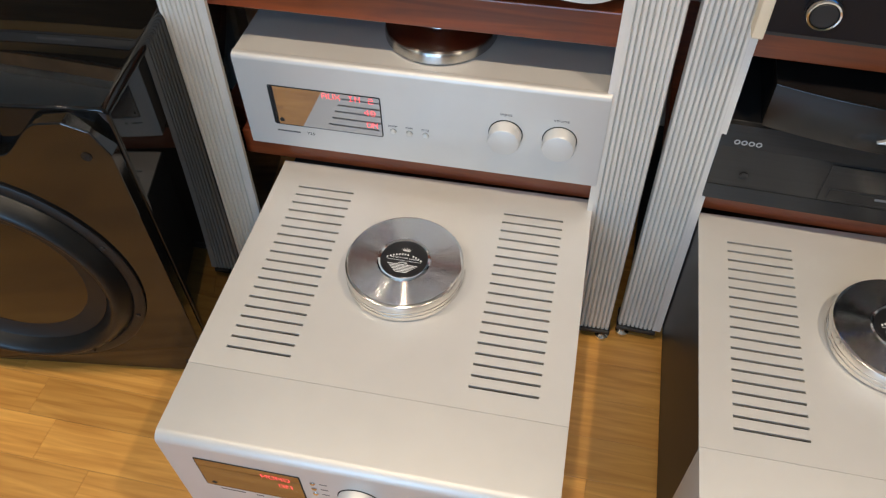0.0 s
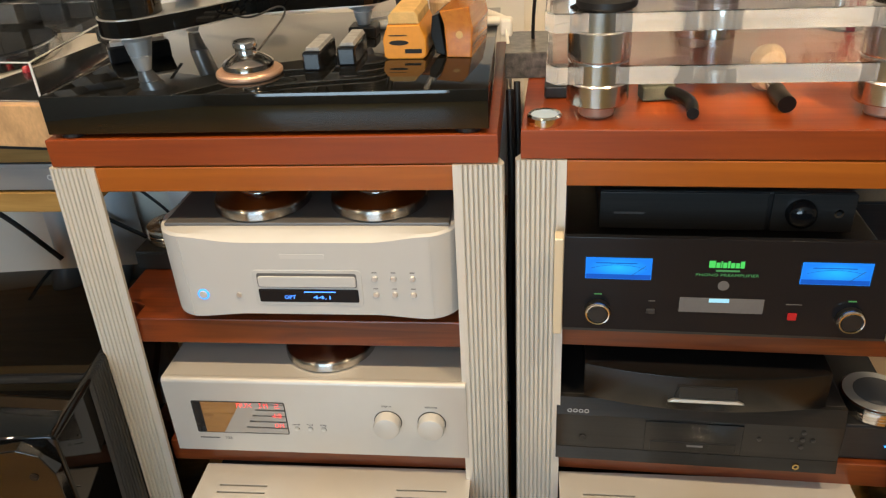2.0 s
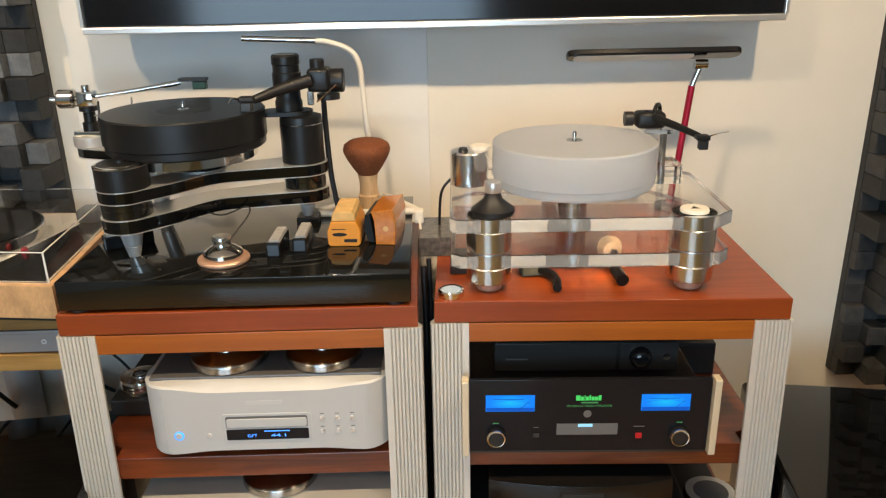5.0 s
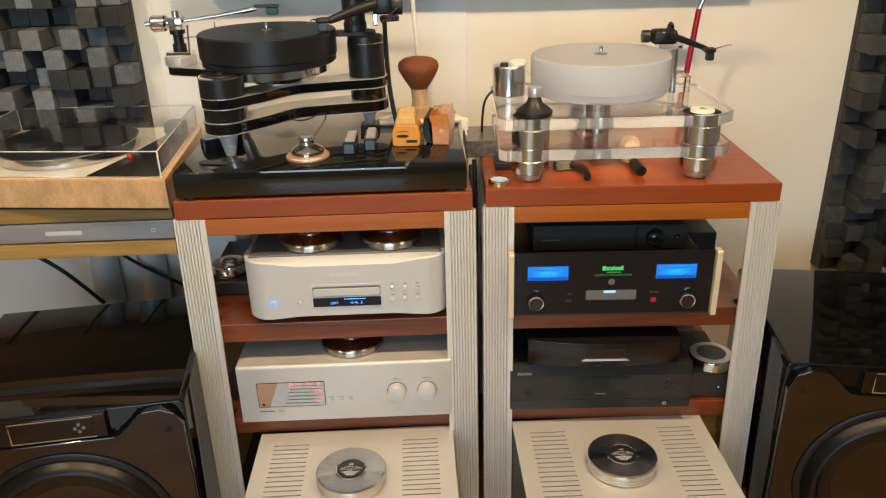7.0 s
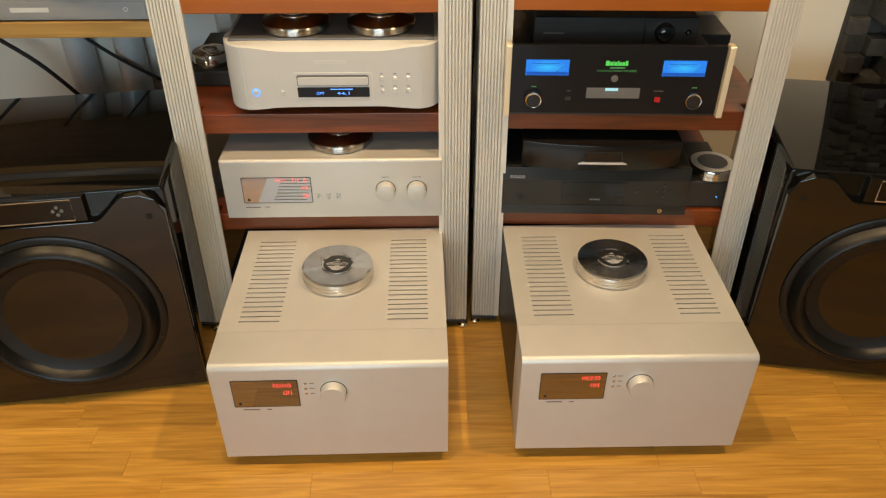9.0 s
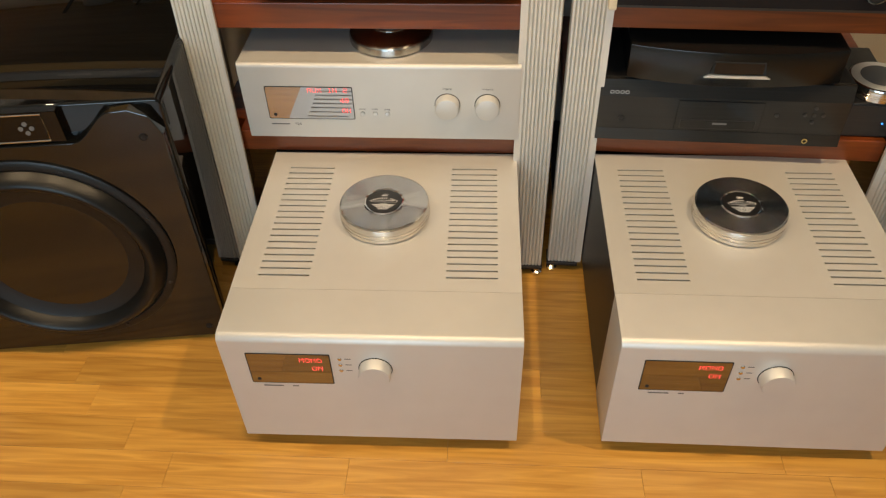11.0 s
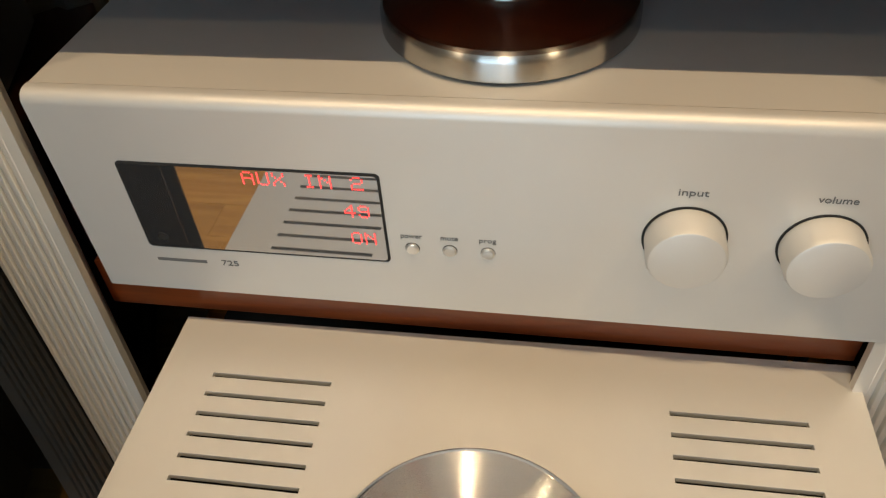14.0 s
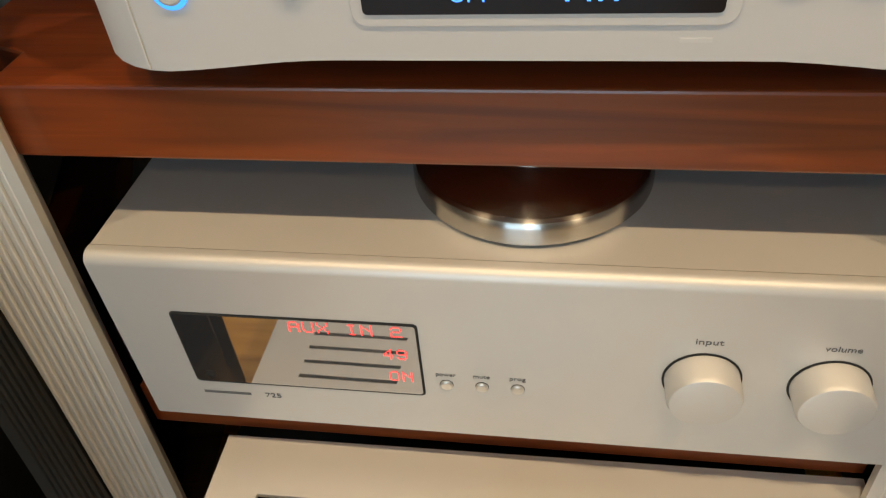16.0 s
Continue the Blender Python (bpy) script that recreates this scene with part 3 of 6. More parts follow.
# ---------------------------------------------------------------- line preamplifier
def preamplifier(x, y, z):
    t = thing("preamplifier", x, y, z, 0, "silver line preamplifier with red dot display and two knobs", "preamplifier")
    w, h, d = 0.2415, 0.147, 0.45
    part("front_panel", prism(shell_profile(0, 0.0105, 0, h, 0.0075), -w, w, "x", bevel=0.0008), M_silver, t, "thick bead-blasted front panel", smooth=True)
    part("cover", prism([(0.0112, 0.002), (0.0112, h - 0.0002), (d, h - 0.0002), (d, 0.002)], -w + 0.0006, w - 0.0006, "x", bevel=0.0006), M_silver, t)
    for fx in (-0.19, 0.19):
        for fy in (0.05, 0.40):
            part("foot", lathe([(0, -0.005), (0.02, -0.005), (0.02, 0.002), (0, 0.002)], 24, centre=(fx, fy, 0)), M_black, t)
    part("window_frame", prism(rounded(-0.2005, -0.0465, 0.0385, 0.1045, 0.003, 4), -0.0004, 0.002, "y"), M_slot, t, "dark bevel round the window")
    win = part("display_window", prism(rounded(-0.1990, -0.0480, 0.0400, 0.1030, 0.0025, 4), -0.0008, 0.001, "y"), M_window, t, "mirrored display window")
    dy = -0.0011
    dot_text("AUX IN 2", 0.0080, 0.070, win, -0.1250, dy, 0.0935)
    dot_text("49", 0.0080, 0.0150, win, -0.0690, dy, 0.0735)
    dot_text("ON", 0.0080, 0.0150, win, -0.0675, dy, 0.0530)
    part("sensor", lathe([(0, 0), (0.0032, 0), (0.0032, 0.0004), (0, 0.0004)], 20, centre=(-0.1885, -0.0008, 0.0475), axis="y"), M_slot, win)
    part("brand_mark", box(-0.1990, -0.1660, -0.0002, 0.001, 0.0260, 0.0285), M_print_dark, t)
    lettering("model_number", "725", 0.0062, M_print_dark, t, front(-0.1560, -0.0003, 0.0255), 0.0110)
    for bx, word, ww in ((-0.0325, "power", 0.0125), (-0.0105, "mute", 0.0100), (0.0115, "prog", 0.0098)):
        part("button_recess", lathe([(0, 0), (0.0043, 0), (0.0043, 0.0003), (0, 0.0003)], 24, centre=(bx, 0, 0.0510), axis="y"), M_slot, t)
        part("button", lathe([(0, 0), (0.0040, 0), (0.0040, 0.0012), (0.0031, 0.0020), (0, 0.0022)], 24, centre=(bx, 0, 0.0510), axis="y"), M_silver_rim, t, smooth=True)
        lettering("caption", word, 0.0050, M_print_dark, t, front(bx - ww / 2, -0.0003, 0.0590), ww)
    for kx, word, ww in ((0.1170, "input", 0.0150), (0.1860, "volume", 0.0190)):
        part("knob_recess", lathe([(0, 0), (0.0222, 0), (0.0222, 0.0005), (0, 0.0005)], 48, centre=(kx, 0, 0.0715), axis="y"), M_slot, t)
        part("knob", lathe([(0, 0), (0.0210, 0), (0.0208, 0.0150), (0.0196, 0.0175), (0.0185, 0.0180), (0, 0.0182)], 56, centre=(kx, -0.0007, 0.0715), axis="y"), M_silver, t, "satin silver knob", True)
        lettering("caption", word, 0.0062, M_print_dark, t, front(kx - ww / 2, -0.0003, 0.1010), ww)
    return t


preamplifier(-0.0985, 0.850, 0.327)


# ---------------------------------------------------------------- disc player
def disc_player(x, y, z):
    t = thing("disc_player", x, y, z, 0, "pearl white disc player with blue display and bowed front", "disc player")
    w, h, d = 0.2225, 0.150, 0.43
    # front with rounded flanks; its lower edge swings up in the middle, its brow swings down
    bm = bmesh.new()
    outline = []
    r = 0.052
    for i in range(9):
        a = radians(90 * i / 8)
        outline.append((-w + r - r * math.cos(a), 0.062 - 0.062 * math.sin(a)))
    outline += [(-w + r + (2 * w - 2 * r) * i / 24, 0.0) for i in range(1, 24)]
    outline += [(-a, b) for a, b in outline[8::-1]]

    def ease(a):
        k = min(1, max(0, (w - 0.045 - abs(a)) / 0.085))
        return k * k * (3 - 2 * k)
    rows = []
    for a, b in outline:
        lo, hi = 0.002 + 0.006 * ease(a), h - 0.006
        br = hi - 0.005 - 0.009 * ease(a)
        rows.append([bm.verts.new(p) for p in ((a * 0.99, b + 0.012, lo - 0.001), (a, b, lo + 0.003), (a, b, br), (a * 0.994, b + 0.0040, br + 0.0035), (a * 0.980, b + 0.015, hi - 0.0012), (a * 0.974, b + 0.020, hi))])
    fs = []
    for p, q in zip(rows, rows[1:]):
        fs += [bm.faces.new((p[k], q[k], q[k + 1], p[k + 1])) for k in range(5)]
    top = [p[-1] for p in rows]
    bot = [p[0] for p in rows]
    fs.append(bm.faces.new(top))
    fs.append(bm.faces.new(bot[::-1]))
    fs.append(bm.faces.new([rows[0][k] for k in (5, 4, 3, 2, 1, 0)] + [rows[-1][k] for k in range(6)]))
    bmesh.ops.recalc_face_normals(bm, faces=fs)
    part("front_panel", bm, M_pearl, t, "pearl white bowed front", smooth=True)
    part("case", box(-w + 0.004, w - 0.004, 0.063, d, 0.004, h - 0.008, 0.003), M_pearl, t)
    part("lid", box(-w + 0.016, w - 0.016, 0.024, d - 0.004, h - 0.0072, h - 0.0012, 0.002), M_grey_lid, t, "dark grey lid plate")
    for fx in (-0.18, 0.18):
        part("flank_line", box(fx - 0.0003, fx + 0.0003, -0.0002, 0.001, 0.006, h - 0.014), M_brand_grey, t)
        for fy in (0.07, 0.38):
            part("foot", lathe([(0, -0.014), (0.022, -0.014), (0.024, -0.006), (0.024, 0.006), (0, 0.006)], 24, centre=(fx * 0.92, fy, 0)), M_black, t)
    part("bezel", prism(rounded(-0.079, 0.080, 0.027, 0.086, 0.007, 5), -0.0010, 0.003, "y", bevel=0.0006), M_pearl, t, "raised bezel")
    part("window", prism(rounded(-0.0735, 0.0735, 0.0330, 0.0545, 0.002, 3), -0.0018, 0.001, "y"), M_glass_black, t, "dark display window")
    part("tray_surround", prism(rounded(-0.0730, 0.0730, 0.0575, 0.0810, 0.004, 4), -0.0014, 0.001, "y"), M_grey_lid, t)
    part("disc_tray", prism(rounded(-0.0715, 0.0715, 0.0590, 0.0765, 0.004, 4), -0.0034, 0.001, "y", bevel=0.0008), M_pearl, t)
    lettering("display_text", "OPT", 0.0085, M_blue, t, front(-0.0360, -0.0021, 0.0385), 0.0165)
    lettering("display_text", "44.1", 0.0085, M_blue, t, front(0.0060, -0.0021, 0.0385), 0.0260)
    part("display_caption", box(-0.006, 0.040, -0.0021, 0.0, 0.0495, 0.0512), M_blue, t)
    part("brand_mark", box(-0.034, 0.030, -0.0004, 0.0, 0.104, 0.1115), M_brand_grey, t)
    part("model_mark", box(0.058, 0.071, -0.0002, 0.001, 0.0195, 0.0215), M_brand_grey, t)
    part("power_ring", lathe([(0.0060, 0), (0.0085, 0), (0.0085, 0.0012), (0.0060, 0.0012)], 32, centre=(-0.1585, 0, 0.0440), axis="y"), M_led, t, "glowing blue ring")
    part("power_button", lathe([(0, 0), (0.0062, 0), (0.0062, 0.0022), (0.005, 0.003), (0, 0.003)], 28, centre=(-0.1585, 0, 0.0440), axis="y"), M_pearl, t, smooth=True)
    part("menu_button", lathe([(0, 0), (0.0042, 0), (0.0042, 0.0022), (0.0034, 0.003), (0, 0.003)], 24, centre=(-0.1040, 0, 0.0440), axis="y"), M_silver_rim, t, smooth=True)
    for bz in (0.0730, 0.0465):
        for bx in (0.0990, 0.1260, 0.1530):
            part("button", lathe([(0, 0), (0.0044, 0), (0.0044, 0.0022), (0.0034, 0.0032), (0, 0.0032)], 24, centre=(bx, 0, bz), axis="y"), M_silver_rim, t, smooth=True)
            part("button_caption", box(bx - 0.0035, bx + 0.0035, -0.0002, 0.001, bz + 0.0085, bz + 0.0100), M_print_dark, t)
    return t


M_led = glowing("blue_power_ring", (0.03, 0.30, 1.0), 2.0)
M_brand_grey = material("light_grey_print", (0.60, 0.595, 0.585), 0.5)
disc_player(-0.0780, 0.856, 0.585)
damper(-0.1560, 0.9500, 0.7340, 0.0712, 0.033, label="turned steel damper weight on the white disc player", big=False)
damper(0.0200, 0.9500, 0.7340, 0.0712, 0.033, label="turned steel damper weight on the white disc player", big=False)
damper(-0.0835, 0.9440, 0.4742, 0.0732, 0.033, label="turned steel damper weight on the silver preamplifier", big=False)


# ---------------------------------------------------------------- phono preamplifier
def phono_preamplifier(x, y, z, rz):
    t = thing("phono_preamplifier", x, y, z, rz, "black glass phono preamplifier with two blue meters", "preamplifier")
    w, h = 0.2130, 0.149
    part("front_glass", prism(rounded(-w, w, 0.003, h, 0.002, 3), 0, 0.009, "y", bevel=0.0007), M_glass_black, t, "glossy black glass front")
    part("chassis", box(-w + 0.004, w - 0.004, 0.010, 0.42, 0.004, h - 0.038, 0.002), M_black, t)
    part("base_strip", box(-w, w, 0.001, 0.010, -0.001, 0.0028), M_black_metal, t)
    for sx in (-1, 1):
        part("end_cap", prism(rounded(-0.012, 0.012, -0.001, h + 0.003, 0.003, 3), sx * (w + 0.001), sx * (w + 0.013), "x", bevel=0.0012), M_champagne, t, "champagne aluminium end cap")
        for fy in (0.05, 0.37):
            part("foot", lathe([(0, -0.006), (0.02, -0.006), (0.02, 0.005), (0, 0.005)], 20, centre=(sx * 0.17, fy, 0)), M_black, t)
    for x0, x1 in ((-0.184, -0.097), (0.091, 0.177)):
        m = part("meter", prism([(x0, 0.086), (x1, 0.086), (x1, 0.119), (x0, 0.119)], -0.0006, 0.001, "y"), M_blue_meter, t, "blue backlit power meter")
        c, wd = (x0 + x1) / 2, (x1 - x0)
        part("lower_band", prism([(x0 + 0.001, 0.0868), (x1 - 0.001, 0.0868), (x1 - 0.001, 0.0935), (x0 + 0.001, 0.0935)], -0.00085, 0.0, "y"), M_blue_deep, m, "deep blue lower band")
        arc = [(c + wd * 0.42 * k, -0.0010, 0.1085 - 0.006 * k * k) for k in [i / 8 - 1 for i in range(17)]]
        part("scale", tube(arc, 0.0003, 5), M_blue_deep, m)
        part("needle", tube([(x1 - 0.026, -0.0010, 0.092), (x1 - 0.008, -0.0010, 0.1075)], 0.00035, 5), M_navy, m)
        part("scale_print", box(c - 0.030, c + 0.024, -0.0009, 0.0, 0.1102, 0.1116), M_blue_deep, m)
    bm = bmesh.new()
    for k, (a, b) in enumerate(((-0.0255, -0.0175), (-0.0165, -0.0115), (-0.0105, -0.0090), (-0.0080, -0.0030), (-0.0020, 0.0010), (0.0020, 0.0070), (0.0080, 0.0130), (0.0140, 0.0190))):
        box(a + 0.001, b + 0.001, -0.0006, 0.001, 0.1075, 0.1175 if k in (0, 2, 4, 7) else 0.1150, bm=bm)
    part("brand_mark", bm, M_green, t, "glowing green brand mark")
    part("model_mark", box(-0.0150, 0.0150, -0.0006, 0.001, 0.1015, 0.1042), M_green_dim, t)
    lettering("caption", "PHONO PREAMPLIFIER", 0.0060, M_green_dim, t, front(-0.0400, -0.0008, 0.0945), 0.080)
    part("sensor", lathe([(0, 0), (0.0072, 0), (0.0072, 0.0008), (0, 0.0008)], 32, centre=(-0.003, 0, 0.0800), axis="y"), M_grey_lens, t)
    part("display_window", prism([(-0.0570, 0.0370), (0.0520, 0.0370), (0.0520, 0.0600), (-0.0570, 0.0600)], -0.0006, 0.001, "y"), M_grey_lens, t, "grey display window")
    part("display_text", box(-0.0190, 0.0070, -0.0011, 0.0, 0.0535, 0.0595), M_cyan, t, "pale blue display line")
    for kx in (-0.1655, 0.1615):
        k = part("knob", lathe([(0, 0), (0.0172, 0), (0.0172, 0.0085), (0.0135, 0.0115), (0.0125, 0.0130), (0, 0.0130)], 48, centre=(kx, -0.001, 0.036), axis="y"), M_black, t, "black knob with a bright ring", True)
        part("knob_ring", lathe([(0.0142, 0.0108), (0.0174, 0.0068), (0.0181, 0.0085), (0.0176, 0.0112), (0.0160, 0.0134), (0.0142, 0.0130)], 48, centre=(kx, -0.001, 0.036), axis="y"), M_chrome, k, smooth=True)
        part("knob_caption", box(kx - 0.005, kx + 0.005, -0.0006, 0.001, 0.0605, 0.0622), M_green_dim, t)
    part("rocker", box(-0.0995, -0.0885, -0.0030, 0.001, 0.0330, 0.0400, 0.0008), M_black_metal, t)
    part("power_switch", box(0.0845, 0.0955, -0.0030, 0.001, 0.0300, 0.0400, 0.0008), M_red_key, t, "red standby key")
    part("switch_caption", box(0.0800, 0.1000, -0.0006, 0.001, 0.0530, 0.0542), M_grey_lens, t)
    part("switch_caption", box(-0.0980, -0.0890, -0.0006, 0.001, 0.0520, 0.0532), M_grey_lens, t)
    return t


M_blue_deep = glowing("deep_blue_backlight", (0.002, 0.10, 0.62), 0.8)
M_navy = material("navy_scale_print", (0.01, 0.05, 0.25), 0.5)
M_green_dim = glowing("dim_green_print", (0.10, 0.42, 0.16), 0.45)
M_grey_lens = material("grey_lens", (0.14, 0.14, 0.145), 0.25, 0, 20, 0.05)
M_red_key = glowing("lit_red_key", (0.65, 0.03, 0.03), 0.45)
phono_preamplifier(0.4970, 0.8435, 0.5785, -2.3)


def streamer(x, y, z, rz):
    t = thing("network_streamer", x, y, z, rz, "slim black network streamer with one round knob", "streamer")
    part("case", box(-0.17, 0.17, 0.004, 0.30, 0.003, 0.062, 0.003), M_black, t)
    part("front_panel", box(-0.170, 0.056, 0, 0.004, 0.004, 0.061, 0.001), M_black_metal, t)
    part("front_panel", box(0.062, 0.170, 0, 0.004, 0.004, 0.061, 0.001), M_black_metal, t)
    part("knob", lathe([(0, 0), (0.0205, 0), (0.0205, 0.006), (0.0190, 0.011), (0.0150, 0.0155), (0.0080, 0.0180), (0, 0.0188)], 40, centre=(0.100, 0, 0.033), axis="y"), M_black_gloss, t, "round black knob", True)
    part("headphone_socket", lathe([(0.0034, 0), (0.0064, 0), (0.0064, 0.0020), (0.0034, 0.0020)], 24, centre=(0.1490, 0, 0.033), axis="y"), M_chrome, t, "chrome headphone socket", True)
    part("brand_mark", box(-0.150, -0.108, -0.0003, 0.001, 0.0275, 0.0305), M_print_dark, t)
    return t


streamer(0.5070, 0.9350, 0.6898, -2.3)


def small_box(x, y, z, rz, sx, sy, sz, label, name="power_supply", led=False):
    t = thing(name, x, y, z, rz, label, "power supply")
    part("case", box(-sx / 2, sx / 2, 0, sy, 0, sz, 0.003), M_black, t)
    part("face", box(-sx / 2 + 0.003, sx / 2 - 0.003, -0.0012, 0, 0.004, sz - 0.004, 0.0004), M_black_metal, t)
    if led:
        part("lamp", lathe([(0, 0), (0.0018, 0), (0.0018, 0.001), (0, 0.001)], 12, centre=(0.022, -0.0012, sz * 0.44), axis="y"), M_led, t, "small blue lamp")
    return t


def universal_player(x, y, z, rz):
    t = thing("universal_player", x, y, z, rz, "black universal disc player with brushed front", "disc player")
    w = 0.209
    part("case", box(-w, w, 0.012, 0.31, 0.008, 0.1190, 0.003), M_black, t)
    part("front_panel", prism([(0.0, 0.016), (0.0, 0.0890), (0.007, 0.1180), (0.013, 0.1190), (0.013, 0.016)], -w, w, "x", bevel=0.0006), M_black_satin, t, "brushed black front")
    part("lower_lip", prism([(-0.005, 0.004), (-0.001, 0.0250), (0.012, 0.0250), (0.012, 0.004)], -w, w, "x", bevel=0.0006), M_black_satin, t)
    part("centre_plate", box(-0.075, 0.068, -0.0020, 0.001, 0.0265, 0.0850, 0.0006), M_black_satin, t, "dark centre plate")
    part("tray_gap", box(-0.0665, 0.0605, -0.0026, 0.0, 0.0305, 0.0485), M_slot, t)
    part("disc_tray", box(-0.0655, 0.0595, -0.0034, 0.0, 0.0315, 0.0475, 0.0006), M_black_satin, t)
    bm = bmesh.new()
    for k in range(4):
        lathe([(0.0022, 0), (0.0037, 0), (0.0037, 0.0004), (0.0022, 0.0004)], 18, bm=bm, centre=(-0.189 + 0.0085 * k, 0.0012, 0.0965), axis="y")
    part("brand_mark", bm, M_grey_mark, t, "row of pale rings")
    part("format_mark", box(-0.012, 0.012, -0.0040, -0.002, 0.0405, 0.0440), M_grey_lens, t)
    part("power_button", lathe([(0.0, 0), (0.0055, 0), (0.0055, 0.002), (0, 0.002)], 24, centre=(-0.168, 0, 0.0460), axis="y"), M_black_gloss, t, smooth=True)
    for bx, bz in ((0.092, 0.061), (0.138, 0.064), (0.1530, 0.064), (0.168, 0.064), (0.1530, 0.078), (0.1530, 0.050)):
        part("button", lathe([(0, 0), (0.0034, 0), (0.0034, 0.0022), (0, 0.0026)], 16, centre=(bx, 0, bz), axis="y"), M_black_metal, t, smooth=True)
    part("headphone_socket", lathe([(0.0028, 0), (0.0052, 0), (0.0052, 0.0015), (0.0028, 0.0015)], 20, centre=(0.150, -0.0042, 0.0140), axis="y"), M_gold, t, "gilt headphone socket", True)
    for sx in (-1, 1):
        for fy in (0.04, 0.27):
            part("foot", lathe([(0, 0), (0.018, 0), (0.018, 0.0082), (0, 0.0082)], 20, centre=(sx * 0.17, fy, 0)), M_black, t)
    return t


M_black_satin = material("satin_black_metal", (0.026, 0.0250, 0.0240), 0.22, 0.3, 40, 0.12, 0.04, 300, stretch=(0.1, 1, 6))
M_grey_mark = material("silver_print", (0.34, 0.34, 0.34), 0.5)
M_bowed = material("dark_anodised_body", (0.008, 0.0079, 0.0077), 0.22, 0.2, 30, 0.12, 0.03, 400)
M_gold = material("gilt_metal", (0.70, 0.52, 0.22), 0.25, 1.0)
universal_player(0.4890, 0.8560, 0.3225, -2.3)


def network_player(x, y, z, rz):
    t = thing("network_player", x, y, z, rz, "black network player with a bowed front, stacked on the disc player", "network player")
    w, h = 0.172, 0.066
    bow = [(w * (i / 12 - 1), -0.023 * (1 - (i / 12 - 1) ** 2)) for i in range(25)]
    part("body", prism(bow + [(w, 0.29), (-w, 0.29)], 0.006, h, bevel=0.0012), M_bowed, t, "bowed black metal body", True)
    part("display_recess", prism([(-0.044, 0.0300), (0.044, 0.0300), (0.040, 0.0520), (-0.040, 0.0520)], -0.0242, -0.020, "y"), M_slot, t)
    bm = box(-0.0385, 0.0385, -0.0010, 0.0008, 0.0, 0.0195)
    part("display_pane", bm, M_black_gloss, t, "dark glossy display pane", at=pose(0, -0.0246, 0.0310, -3))
    part("display_lip", prism([(-0.0530, 0.0235), (0.0530, 0.0235), (0.0440, 0.0285), (-0.0440, 0.0285)], -0.0262, -0.021, "y", bevel=0.0006), M_silver_rim, t, "thin bright lip below the display")
    for a in (-0.14, 0.14):
        for b in (0.03, 0.26):
            part("foot", lathe([(0, 0), (0.016, 0), (0.016, 0.0062), (0, 0.0062)], 20, centre=(a, b, 0)), M_black, t)
    return t


network_player(0.4920, 0.8590, 0.4416, -2.3)
small_box(0.7540, 0.880, 0.3225, -2.3, 0.094, 0.20, 0.068, "small black power supply with a blue lamp beside the player", led=True)
damper(0.7690, 0.9280, 0.3907, 0.0530, 0.026, label="steel weight with a dull grey face on the black supply", plain=True)
small_box(-0.3780, 1.020, 0.5712, 0, 0.100, 0.25, 0.036, "black power supply box at the back of the shelf")
damper(-0.3790, 1.0720, 0.6074, 0.0410, 0.030, label="steel damper weight on the black supply box")
small_box(0.7700, 1.125, 0.5712, -2.3, 0.115, 0.14, 0.074, "black power supply at the back of the shelf")


